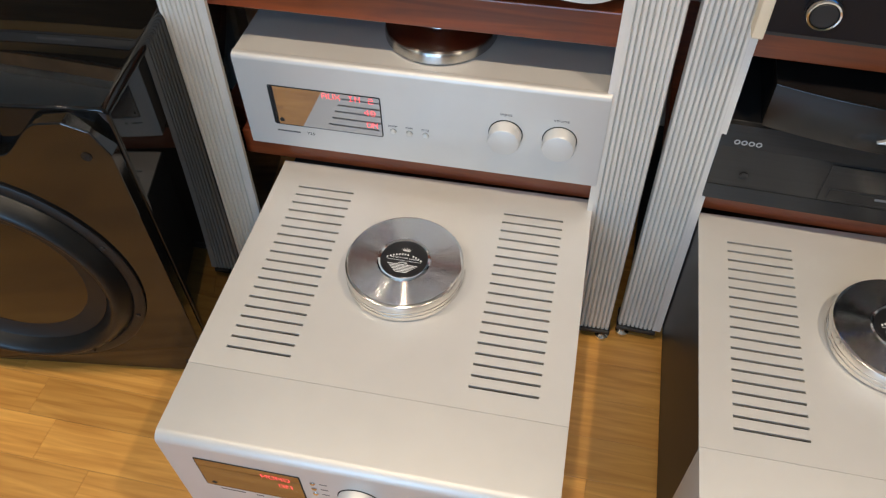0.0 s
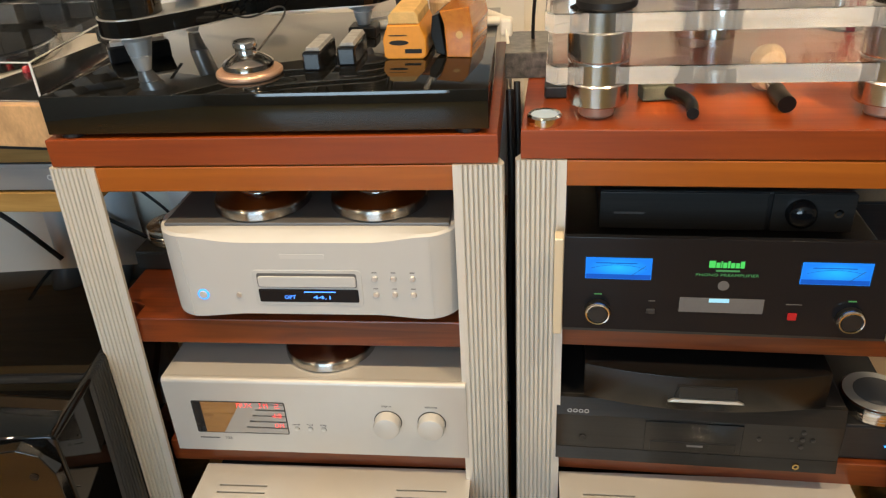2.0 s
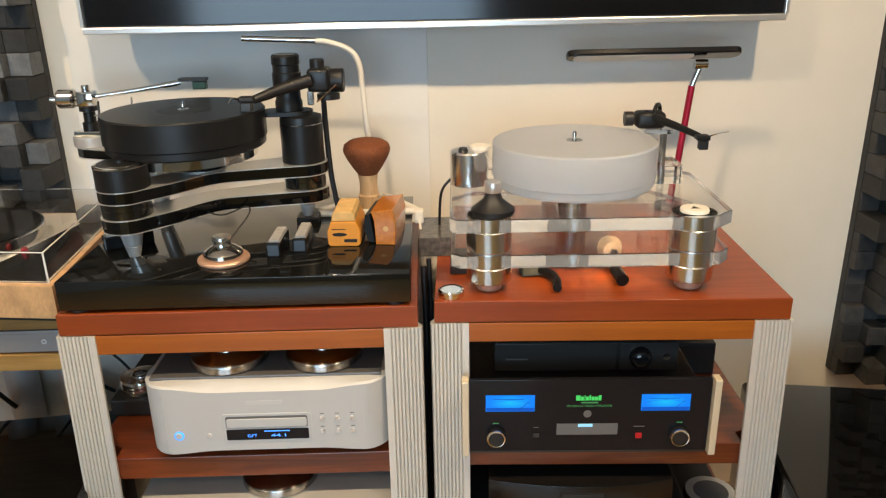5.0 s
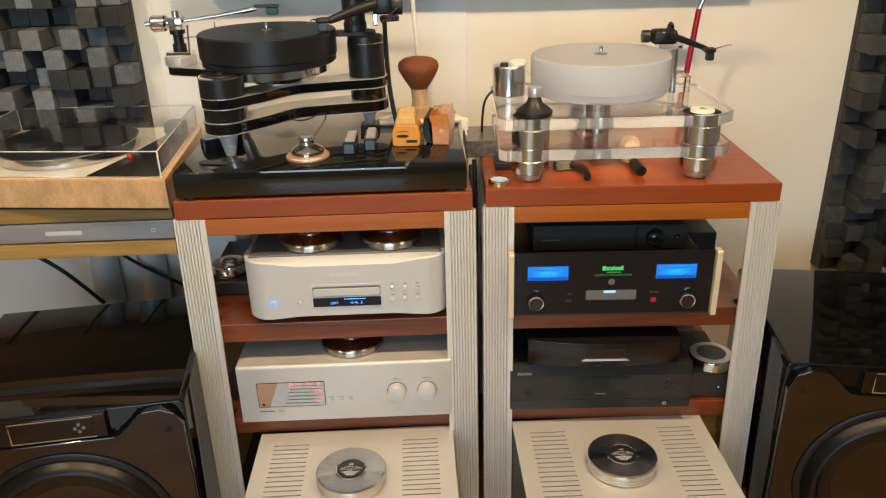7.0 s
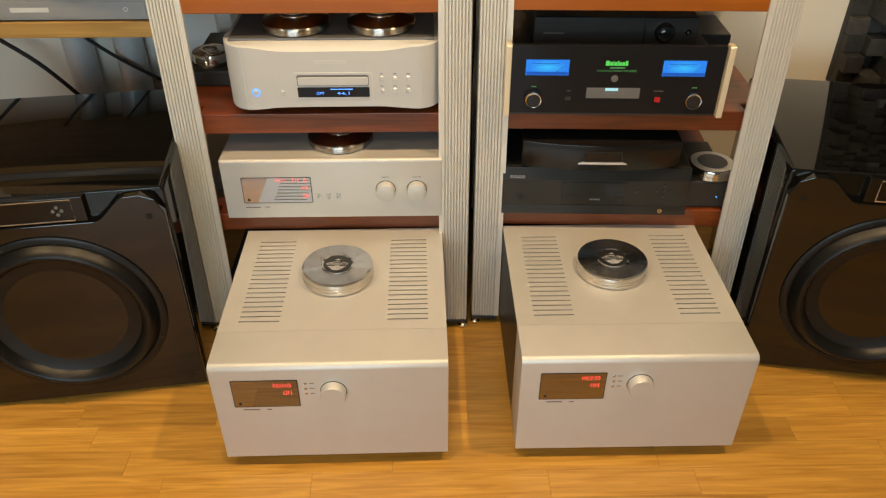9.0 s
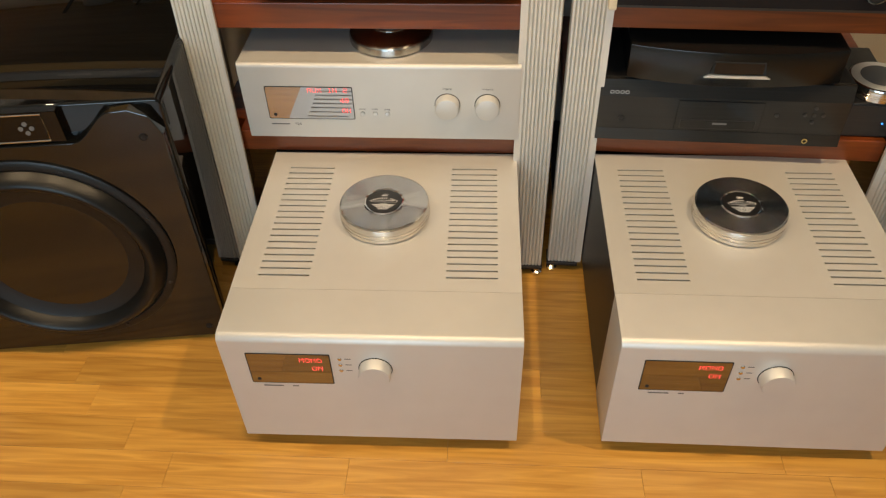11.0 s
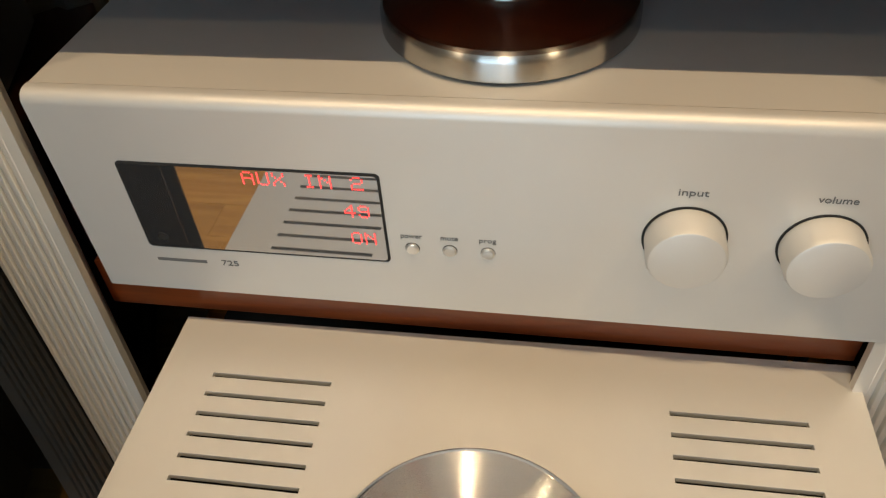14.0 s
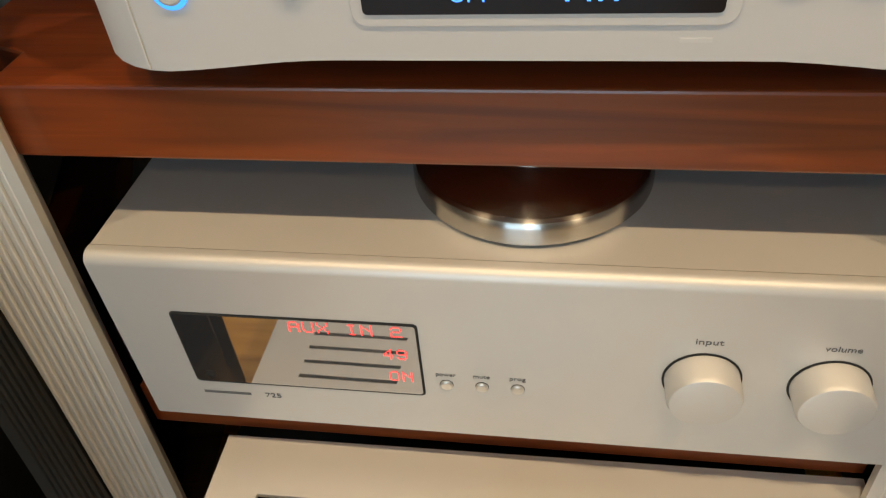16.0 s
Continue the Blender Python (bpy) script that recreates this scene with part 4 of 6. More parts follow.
# ---------------------------------------------------------------- subwoofers
def subwoofer(x, y, rz, side, label):
    """side: +1 where the given corner is the right front corner, -1 for the left front corner."""
    t = thing("subwoofer", x, y, 0, rz, label, "subwoofer", "subwoofers")
    W, H, D, z0 = 0.498, 0.520, 0.49, 0.006
    x0 = -W if side > 0 else 0.0
    c = x0 + W / 2
    # cabinet with a soft top edge
    pts = rounded(x0, x0 + W, z0, H, 0.012, 4)
    part("cabinet", prism(pts, 0.021, D, "y", bevel=0.004, seg=3), M_gloss, t, "gloss black lacquered cabinet", True)
    # baffle with the upper middle cut away for the controls
    shape = [(x0 + 0.004, z0 + 0.004), (x0 + W - 0.004, z0 + 0.004), (x0 + W - 0.004, H - 0.050), (x0 + W - 0.018, H - 0.016), (x0 + W - 0.045, H - 0.004)]
    n = 10
    for i in range(n + 1):
        k = i / n
        shape.append((x0 + W - 0.072 - 0.068 * k, H - 0.006 - 0.050 * (k * k * (3 - 2 * k))))
    shape += [(2 * c - a, b) for a, b in shape[::-1][:n + 4]]
    part("baffle", prism(shape, 0.0, 0.0205, "y", bevel=0.0016), M_baffle, t, "satin black front baffle", False)
    pan = part("control_panel", box(c - 0.100, c + 0.100, 0.0050, 0.0205, H - 0.055, H - 0.001, 0.001), M_gloss, t, "gloss control strip")
    bm = tube([(c - 0.078, 0.0042, H - 0.051), (c + 0.078, 0.0042, H - 0.051), (c + 0.078, 0.0042, H - 0.005), (c - 0.078, 0.0042, H - 0.005), (c - 0.078, 0.0042, H - 0.0511)], 0.0013, 6)
    part("panel_trim", bm, M_chrome, pan, "thin silver outline")
    for a, b in ((0.0, 0.008), (0.008, 0.0), (0.0, -0.008), (-0.008, 0.0)):
        part("panel_button", lathe([(0, 0), (0.0036, 0), (0.0036, 0.002), (0, 0.002)], 14, centre=(c + 0.050 + a, 0.005, H - 0.028 + b), axis="y"), M_grey_lens, pan)
    cz = 0.239
    q = 0.97
    part("driver_ring", lathe([(0.189 * q, 0), (0.206 * q, 0), (0.207 * q, 0.003), (0.203 * q, 0.005), (0.192 * q, 0.005), (0.189 * q, 0.003)], 72, centre=(c, 0, cz), axis="y"), M_rubber, t, "black mounting ring", True)
    prof = [((0.191 - 0.040 * i / 14) * q, 0.001 + 0.024 * math.sin(math.pi * i / 14)) for i in range(15)]
    part("surround", lathe(prof + [(0.150 * q, -0.004), (0.192 * q, -0.004)], 72, centre=(c, 0, cz), axis="y"), M_rubber, t, "wide rubber roll surround", True)
    part("cone", lathe([(0, -0.008), (0.072 * q, -0.006), (0.117 * q, -0.001), (0.1495 * q, 0.004), (0.1525 * q, 0.006), (0.1525 * q, -0.010), (0, -0.012)], 72, centre=(c, 0, cz), axis="y"), M_cone, t, "dished black cone", True)
    for a in (45, 135, 225, 315, 0, 90, 180, 270):
        part("screw", lathe([(0, 0.004), (0.0032, 0.004), (0.0032, 0.0068), (0, 0.0072)], 12, centre=(c + 0.1980 * q * math.cos(radians(a + 22)), 0, cz + 0.1980 * q * math.sin(radians(a + 22))), axis="y"), M_black, t)
    for a in (x0 + 0.034, x0 + W - 0.034):
        for b in (z0 + 0.030, H - 0.052):
            part("grille_socket", lathe([(0.0030, 0), (0.0062, 0), (0.0062, 0.0012), (0.0030, 0.0012)], 18, centre=(a, 0, b), axis="y"), M_rubber, t)
            part("socket_hole", lathe([(0, 0), (0.0034, 0), (0.0034, 0.0004), (0, 0.0004)], 14, centre=(a, 0, b), axis="y"), M_slot, t)
    for a in (x0 + 0.05, x0 + W - 0.05):
        for b in (0.06, D - 0.06):
            part("foot", lathe([(0, 0), (0.022, 0), (0.024, 0.002), (0.024, 0.0065), (0, 0.0065)], 20, centre=(a, b, 0)), M_black, t)
    return t


subwoofer(-0.395, 0.648, 7.5, 1, "gloss black subwoofer, its bare cone facing the room")
subwoofer(0.836, 0.692, -9.5, -1, "gloss black subwoofer beside the rack, turned slightly inwards")


# ---------------------------------------------------------------- wall: panel, screen, foam
M_panel = material("white_wall_board", (0.80, 0.785, 0.75), 0.6, 0, 2, 0.015, 0.04, 120)
M_screen = material("black_screen_glass", (0.006, 0.006, 0.007), 0.12)
M_acrylic = clear("clear_acrylic", (0.994, 0.996, 0.994), 0.0, 1.28)
M_edge = clear("polished_acrylic_edge", (0.99, 0.99, 0.985), 0.08, 1.33)
M_edge.node_tree.nodes["Principled BSDF"].inputs["Transmission Weight"].default_value = 0.76
M_lid = clear("smoked_clear_lid", (0.95, 0.95, 0.95), 0.0, 1.2)
M_copper = material("copper_foot", (0.60, 0.37, 0.26), 0.38, 0.45)
M_maple = material("figured_maple", (0.60, 0.365, 0.185), 0.3, 0, 42, 0.20, 0.05, 200, coat=0.4, stretch=(0.75, 1, 0.4))
M_band = material("satin_grey_aluminium", (0.40, 0.40, 0.41), 0.38, 0.55, 5, 0.05, 0.04, 600, stretch=(0.2, 1, 3))
M_bamboo = wood("golden_board", (0.34, 0.18, 0.05), (0.50, 0.30, 0.10), 8, 0.35, 0.3)
M_brown = wood("brown_board", (0.25, 0.135, 0.04), (0.37, 0.215, 0.07), 8, 0.4, 0.2)
M_matte = material("matte_black_anodised", (0.013, 0.0135, 0.0145), 0.36, 0.3, 20, 0.1, 0.05, 800)
M_white = material("cream_plastic", (0.78, 0.74, 0.66), 0.45, 0, 10, 0.03)
M_white_metal = material("white_arm_base", (0.70, 0.70, 0.70), 0.28, 0.55)
M_bristle = material("brown_bristle", (0.23, 0.066, 0.021), 0.8, 0, 110, 0.32, 0.6, 500, stretch=(5, 5, 0.2))
M_handle = wood("pale_turned_wood", (0.50, 0.31, 0.16), (0.66, 0.45, 0.26), 16, 0.45, 0.1, 2)
M_amber = wood("amber_lacquered_wood", (0.42, 0.13, 0.015), (0.56, 0.20, 0.03), 12, 0.25, 0.5, 1)
M_orange = material("orange_block", (0.70, 0.28, 0.03), 0.45, 0, 20, 0.08)
M_sand = material("sand_velvet_pad", (0.66, 0.42, 0.17), 0.85, 0, 60, 0.12, 0.3, 900)
M_velvet = material("grey_velvet_pad", (0.34, 0.34, 0.345), 0.7, 0, 60, 0.2, 0.3, 900)
M_granite = material("dark_granite", (0.075, 0.065, 0.055), 0.3, 0, 90, 0.8, 0.05, 300, coat=0.3)
M_red_rod = material("red_anodised_tube", (0.42, 0.012, 0.04), 0.28, 0.5)
M_olive = material("olive_brush_head", (0.10, 0.10, 0.065), 0.8, 0, 60, 0.2)
M_pale_blue = material("pale_blue_dial", (0.40, 0.52, 0.68), 0.25)
M_cart = material("dark_green_cartridge", (0.008, 0.040, 0.026), 0.35)
M_grey_tube = material("silver_grey_tube", (0.56, 0.58, 0.60), 0.38, 0.1, 6, 0.04)

t = tagged(part("wall_panel", box(-0.60, 0.226, WALL - 0.006, WALL - 0.0005, 0.30, 2.2, 0.001), M_panel, None), "white wall board with a straight upright edge", "wall panel", kind="structure")


def television(x0, x1, y, z0):
    t = thing("television", (x0 + x1) / 2, y, z0, 0, "large black television with a silver lower frame on the wall", "television")
    w = (x1 - x0) / 2
    part("housing", box(-w, w, 0.002, 0.055, 0.002, 0.90, 0.004), M_black, t)
    part("screen", box(-w + 0.008, w - 0.008, -0.001, 0.004, 0.016, 0.892), M_screen, t, "dark glass screen")
    part("frame", box(-w, w, -0.006, 0.050, -0.001, 0.013, 0.002), M_silver_rim, t, "silver lower frame")
    for sx in (-1, 1):
        part("frame", box(sx * w - 0.004, sx * w + 0.004, -0.005, 0.050, 0.0135, 0.902, 0.0015), M_silver_rim, t)
    part("wall_bracket", box(-0.25, 0.25, 0.0555, WALL - y - 0.0005, 0.3, 0.6), M_black, t)
    return t


television(-0.496, 0.993, 1.360, 1.291)


def foam(name, x0, cols, z0, rows, seed, label, pale):
    t = thing(name, x0, WALL, z0, 0, label, "acoustic panel", "foam panels")
    c = 0.050
    part("backing", box(0, cols * c, -0.022, -0.0005, 0, rows * c), M_foam, t)
    rng = random.Random(seed)
    shared = {}
    for i in range(cols):
        for j in range(rows):
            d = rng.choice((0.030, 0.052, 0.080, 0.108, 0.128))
            # some far-standing blocks get the paler copy, daylight painted on them
            mat = M_foam_daylit if d > 0.07 and rng.random() < pale else M_foam
            if (d, mat) not in shared:
                bm = box(0.0004, c - 0.0004, -d, -0.0225, 0.0004, c - 0.0004, 0.0020, 2)
                me = bpy.data.meshes.new("foam_block")
                bm.to_mesh(me)
                bm.free()
                me.materials.append(mat)
                shared[d, mat] = me
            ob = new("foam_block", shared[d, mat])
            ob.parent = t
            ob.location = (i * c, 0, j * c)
    return t


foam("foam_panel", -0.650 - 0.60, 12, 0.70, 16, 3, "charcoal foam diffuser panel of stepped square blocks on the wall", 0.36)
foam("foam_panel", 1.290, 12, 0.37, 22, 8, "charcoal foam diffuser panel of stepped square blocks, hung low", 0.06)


# ---------------------------------------------------------------- black plinth and its turntable
def plinth():
    t = thing("turntable_plinth", -0.114, 0.877, 0.864, 0, "gloss black turntable plinth on the rack top", "plinth")
    part("slab", box(-0.300, 0.300, 0, 0.470, 0.0062, 0.0590, 0.0012, 3), M_lacquer, t, "piano black slab", True)
    for a in (-0.272, 0.272):
        for b in (0.018, 0.44):
            part("foot", lathe([(0, 0), (0.017, 0), (0.018, 0.002), (0.018, 0.0061), (0, 0.0061)], 20, centre=(a, b, 0)), M_black, t)


plinth()


def band(path, half, seg=10):
    """The outline of a broad line with round ends."""
    p = [Vector((a, b)) for a, b in path]
    left, right = [], []
    for i, q in enumerate(p):
        d = (p[min(i + 1, len(p) - 1)] - p[max(i - 1, 0)]).normalized()
        nrm = Vector((-d.y, d.x))
        h = half(i / (len(p) - 1))
        left.append(q + nrm * h)
        right.append(q - nrm * h)
    d1, d0 = (p[-1] - p[-2]).normalized(), (p[0] - p[1]).normalized()
    e1 = math.atan2(d1.y, d1.x)
    e0 = math.atan2(d0.y, d0.x)
    cap1 = [p[-1] + Vector((math.cos(e1 + a), math.sin(e1 + a))) * half(1) for a in [math.pi / 2 - math.pi * i / seg for i in range(1, seg)]]
    cap0 = [p[0] + Vector((math.cos(e0 + a), math.sin(e0 + a))) * half(0) for a in [math.pi / 2 - math.pi * i / seg for i in range(1, seg)]]
    return [tuple(q) for q in left + cap1 + right[::-1] + cap0]


def black_turntable():
    X, Y, Z = -0.237, 1.129, 0.9232
    t = thing("turntable", X, Y, Z, 0, "black belt-drive turntable with curved layered chassis and two tonearms", "turntable")
    front_arm = [(p.x, p.y) for p in curve([(-0.083, -0.129, 0), (-0.030, -0.088, 0), (0.035, -0.020, 0), (0.110, 0.010, 0), (0.212, 0.040, 0)], 7)]
    rear_arm = [(p.x, p.y) for p in curve([(0.02, 0.0, 0), (-0.08, 0.06, 0), (-0.225, 0.140, 0)], 7)]

    def wide(k):
        return 0.046 - 0.014 * math.sin(math.pi * k)
    for path, levels in ((front_arm, ((0.108, 0.131), (0.054, 0.080))), (rear_arm, ((0.1312, 0.152),))):
        for z0, z1 in levels:
            pl = part("chassis_plate", prism(band(path, wide), z0 + 0.0017, z1 - 0.0017), M_gloss, t, "gloss black curved chassis plate")
            for za in (z0, z1 - 0.0016):
                part("edge_band", prism(band(path, lambda k: wide(k) + 0.0008), za, za + 0.0016), M_silver_rim, pl, "thin bright edge line")
    for a, b, r in ((-0.083, -0.129, 0.0435), (0.212, 0.040, 0.0405)):
        part("spacer", lathe([(0, 0.0802), (r, 0.0802), (r, 0.0925), (r + 0.0008, 0.0930), (r + 0.0008, 0.0945), (r, 0.0950), (r, 0.1078), (0, 0.1078)], 44, centre=(a, b, 0)), M_lacquer, t, "round black spacer", True)
    # motor tower and arm tower
    part("motor_tower", lathe([(0, 0.1312), (0.0462, 0.1312), (0.0462, 0.170), (0, 0.170)], 48, centre=(-0.083, -0.129, 0)), M_matte, t, smooth=True)
    part("tower_ring", lathe([(0, 0.170), (0.0466, 0.170), (0.0466, 0.1725), (0.042, 0.1740), (0, 0.1740)], 48, centre=(-0.083, -0.129, 0)), M_chrome, t, smooth=True)
    part("tower_lid", lathe([(0, 0.1740), (0.040, 0.1740), (0.039, 0.1755), (0.010, 0.1755), (0.009, 0.1800), (0, 0.1800)], 40, centre=(-0.083, -0.129, 0)), M_matte, t, smooth=True)
    ax, ay = 0.212, 0.040
    part("arm_tower", lathe([(0, 0.1312), (0.0415, 0.1312), (0.0415, 0.2060), (0, 0.2060)], 48, centre=(ax, ay, 0)), M_matte, t, smooth=True)
    part("tower_ring", lathe([(0, 0.2060), (0.0419, 0.2060), (0.0419, 0.2080), (0, 0.2080)], 48, centre=(ax, ay, 0)), M_chrome, t, smooth=True)
    part("tower_lid", lathe([(0, 0.2080), (0.0412, 0.2080), (0.0400, 0.2210), (0.030, 0.2240), (0, 0.2240)], 48, centre=(ax, ay, 0)), M_matte, t, smooth=True)
    part("arm_board", prism(band([(ax - 0.052, ay - 0.006), (ax - 0.005, ay)], lambda k: 0.030), 0.2242, 0.2320), M_matte, t)
    for a, b in ((-0.083, -0.129), (ax, ay), (-0.105, 0.110)):
        zb = 0.018 if (a, b) == (ax, ay) else 0.0
        zt = 0.0538 if b < 0.1 else 0.1310
        part("foot", lathe([(0, zb), (0.010, zb), (0.0135, zb + 0.013), (0.0150, zb + 0.020), (0.0135, zb + 0.021), (0.0160, zb + 0.023), (0.020, zt - 0.010), (0.032, zt), (0, zt)], 36, centre=(a, b, 0)), M_white_metal, t, "silver cone foot", True)
    part("foot_pad", box(ax - 0.022, ax + 0.022, ay - 0.022, ay + 0.022, 0, 0.0178, 0.003), M_rubber, t)
    # platter and spindle
    part("sub_platter", lathe([(0, 0.1540), (0.128, 0.1540), (0.130, 0.156), (0.130, 0.1745), (0, 0.1745)], 80), M_chrome, t, "polished steel sub-platter", True)
    part("bearing", lathe([(0, 0.133), (0.045, 0.133), (0.045, 0.1539), (0, 0.1539)], 40), M_matte, t, smooth=True)
    part("platter", lathe([(0, 0.1748), (0.144, 0.1748), (0.1475, 0.178), (0.1475, 0.190), (0.1505, 0.1925), (0.1505, 0.2410), (0.1480, 0.2438), (0, 0.2438)], 96), M_matte, t, "thick matte black platter", True)
    part("label_recess", lathe([(0, 0.2438), (0.050, 0.2438), (0.050, 0.2442), (0, 0.2442)], 60), M_black, t)
    part("spindle", lathe([(0, 0.2442), (0.011, 0.2442), (0.011, 0.2452), (0.0036, 0.2460), (0.0036, 0.2570), (0.0025, 0.2595), (0, 0.2595)], 24), M_chrome, t, smooth=True)
    # rear tonearm, parked behind the platter
    bx, by = -0.238, 0.135
    arm = part("tonearm_base", lathe([(0, 0.1525), (0.036, 0.1525), (0.037, 0.155), (0.037, 0.1715), (0.034, 0.1740), (0, 0.1740)], 40, centre=(bx, by, 0)), M_white_metal, t, "white round tonearm base", True)
    part("arm_collar", box(bx - 0.028, bx + 0.030, by - 0.020, by + 0.020, 0.1742, 0.1840, 0.002), M_chrome, arm)
    part("arm_pillar", lathe([(0, 0.184), (0.016, 0.184), (0.016, 0.200), (0.012, 0.202), (0.012, 0.222), (0.018, 0.224), (0.018, 0.233), (0, 0.233)], 28, centre=(bx + 0.002, by, 0)), M_matte, arm, smooth=True)
    part("bearing_block", box(bx - 0.014, bx + 0.020, by - 0.016, by + 0.016, 0.233, 0.263, 0.004), M_chrome, arm, smooth=True)
    part("counterweight", lathe([(0, -0.020), (0.016, -0.020), (0.0195, -0.016), (0.0195, 0.012), (0.016, 0.016), (0, 0.016)], 32, centre=(bx - 0.034, by - 0.004, 0.249), axis="x"), M_steel_side, arm, "round silver counterweight", True)
    part("weight_stub", tube([(bx - 0.068, by - 0.008, 0.2485), (bx - 0.010, by, 0.2495)], 0.0065, 14), M_chrome, arm, smooth=True)
    part("bearing_tower", lathe([(0, 0.263), (0.008, 0.263), (0.008, 0.274), (0.006, 0.276), (0, 0.276)], 20, centre=(bx + 0.003, by, 0)), M_chrome, arm, smooth=True)
    part("arm_rest", tube([(bx + 0.030, by - 0.024, 0.184), (bx + 0.034, by - 0.024, 0.246)], 0.0024, 10), M_chrome, arm, smooth=True)
    part("tube_collar", tube([(bx + 0.150, by + 0.033, 0.2665), (bx + 0.178, by + 0.039, 0.2702)], 0.0066, 12), M_chrome, arm, smooth=True)
    part("arm_tube", tube(curve([(bx, by, 0.250), (bx + 0.09, by + 0.020, 0.259), (bx + 0.185, by + 0.040, 0.271)], 6), 0.0048, 12), M_chrome, arm, "chromed arm tube", True)
    part("headshell", box(bx + 0.180, bx + 0.238, by + 0.036, by + 0.058, 0.2730, 0.2795, 0.001), M_matte, arm)
    part("cartridge", box(bx + 0.208, bx + 0.236, by + 0.038, by + 0.056, 0.2560, 0.2725, 0.002), M_cart, arm, "dark green cartridge")
    part("arm_lift", tube(curve([(bx + 0.02, by - 0.02, 0.216), (bx + 0.06, by - 0.012, 0.220), (bx + 0.086, by + 0.006, 0.230), (bx + 0.088, by + 0.014, 0.247)], 6), 0.0018, 8), M_chrome, arm)
    part("arm_lead", tube(curve([(bx + 0.030, by, 0.150), (bx + 0.044, by - 0.010, 0.128), (bx + 0.060, by - 0.010, 0.100), (bx + 0.075, by, 0.070)], 6), 0.0035, 8), M_black, arm)
    # front tonearm on its tower, resting at the platter's rim
    cx, cy = ax - 0.020, ay
    arm = part("tonearm_pillar", lathe([(0, 0.2322), (0.026, 0.2322), (0.026, 0.250), (0.0235, 0.254), (0.0235, 0.270), (0.0275, 0.276), (0.0275, 0.303), (0.0255, 0.305), (0.0255, 0.318), (0.027, 0.320), (0.027, 0.334), (0.024, 0.338), (0, 0.338)], 40, centre=(cx, cy, 0)), M_matte, t, "black height-adjustable tonearm pillar", True)
    part("bearing_block", box(ax + 0.022, ax + 0.064, ay - 0.030, ay + 0.022, 0.268, 0.312, 0.007, 3), M_matte, arm, smooth=True)
    part("bearing_cap", lathe([(0, 0.312), (0.014, 0.312), (0.014, 0.326), (0.012, 0.328), (0, 0.328)], 28, centre=(ax + 0.040, ay - 0.004, 0)), M_black, arm, smooth=True)
    part("counterweight", lathe([(0, -0.014), (0.021, -0.014), (0.0225, -0.010), (0.0225, 0.012), (0.020, 0.014), (0, 0.014)], 32, centre=(ax + 0.075, ay + 0.004, 0.286), axis="x"), M_black, arm, smooth=True)
    part("adjuster", lathe([(0, 0), (0.022, 0), (0.022, 0.010), (0, 0.010)], 28, centre=(ax + 0.058, ay - 0.004, 0.252)), M_black, arm, smooth=True)
    part("arm_wand", tube(curve([(ax + 0.030, ay - 0.034, 0.292), (ax - 0.020, ay - 0.052, 0.280), (ax - 0.052, ay - 0.068, 0.270), (ax - 0.070, ay - 0.080, 0.265)], 6), 0.0125, 14, taper=0.0075), M_black, arm, "tapered black arm wand", True)
    part("headshell", box(ax - 0.096, ax - 0.066, ay - 0.098, ay - 0.072, 0.2630, 0.2720, 0.003), M_black, arm)
    part("cartridge", box(ax - 0.092, ax - 0.072, ay - 0.096, ay - 0.076, 0.2450, 0.2628, 0.002), M_black_metal, arm)
    part("finger_lift", tube(curve([(ax - 0.092, ay - 0.098, 0.268), (ax - 0.102, ay - 0.106, 0.272), (ax - 0.108, ay - 0.110, 0.264)], 5), 0.0016, 6), M_chrome, arm)
    part("lift_bracket", box(ax + 0.022, ax + 0.034, ay - 0.040, ay - 0.030, 0.246, 0.272, 0.002), M_chrome, arm)
    part("side_rod", tube([(ax + 0.040, ay - 0.040, 0.252), (ax + 0.078, ay - 0.040, 0.284)], 0.0016, 6), M_chrome, arm)
    part("arm_lead", tube(curve([(ax + 0.046, ay + 0.010, 0.262), (ax + 0.046, ay + 0.016, 0.190), (ax + 0.050, ay + 0.020, 0.090), (ax + 0.062, ay + 0.022, 0.006)], 8), 0.0055, 10), M_black, arm, "thick black signal lead", True)
    part("ground_wire", tube(curve([(0.010, -0.03, 0.060), (0.070, -0.085, 0.060), (0.115, -0.075, 0.072), (0.120, -0.080, 0.058), (0.088, -0.120, 0.020), (0.080, -0.150, 0.003)], 8), 0.0016, 6), M_black, t)
    part("brand_mark", box(0.168, 0.198, -0.0086, -0.0050, 0.1195, 0.1235), M_print_dark, t)


black_turntable()


# ---------------------------------------------------------------- small things on the plinth
ZP = 0.9232


def record_weight():
    t = thing("record_weight", -0.148, 0.962, ZP, 0, "polished steel record weight on a copper ring", "record weight")
    part("ring", lathe([(0, 0), (0.0440, 0), (0.0460, 0.003), (0.0460, 0.006), (0.0440, 0.0085), (0, 0.0085)], 56), M_copper, t, "copper base ring", True)
    part("body", lathe([(0, 0.0086), (0.0335, 0.0086), (0.0350, 0.0105), (0.0350, 0.0180), (0.0325, 0.0210), (0.0220, 0.0270), (0.0155, 0.0300), (0.0145, 0.0330), (0.0145, 0.0370), (0.0165, 0.0390), (0.0165, 0.0450), (0.0153, 0.0470), (0, 0.0470)], 56), M_steel_side, t, "polished steel body", True)


record_weight()


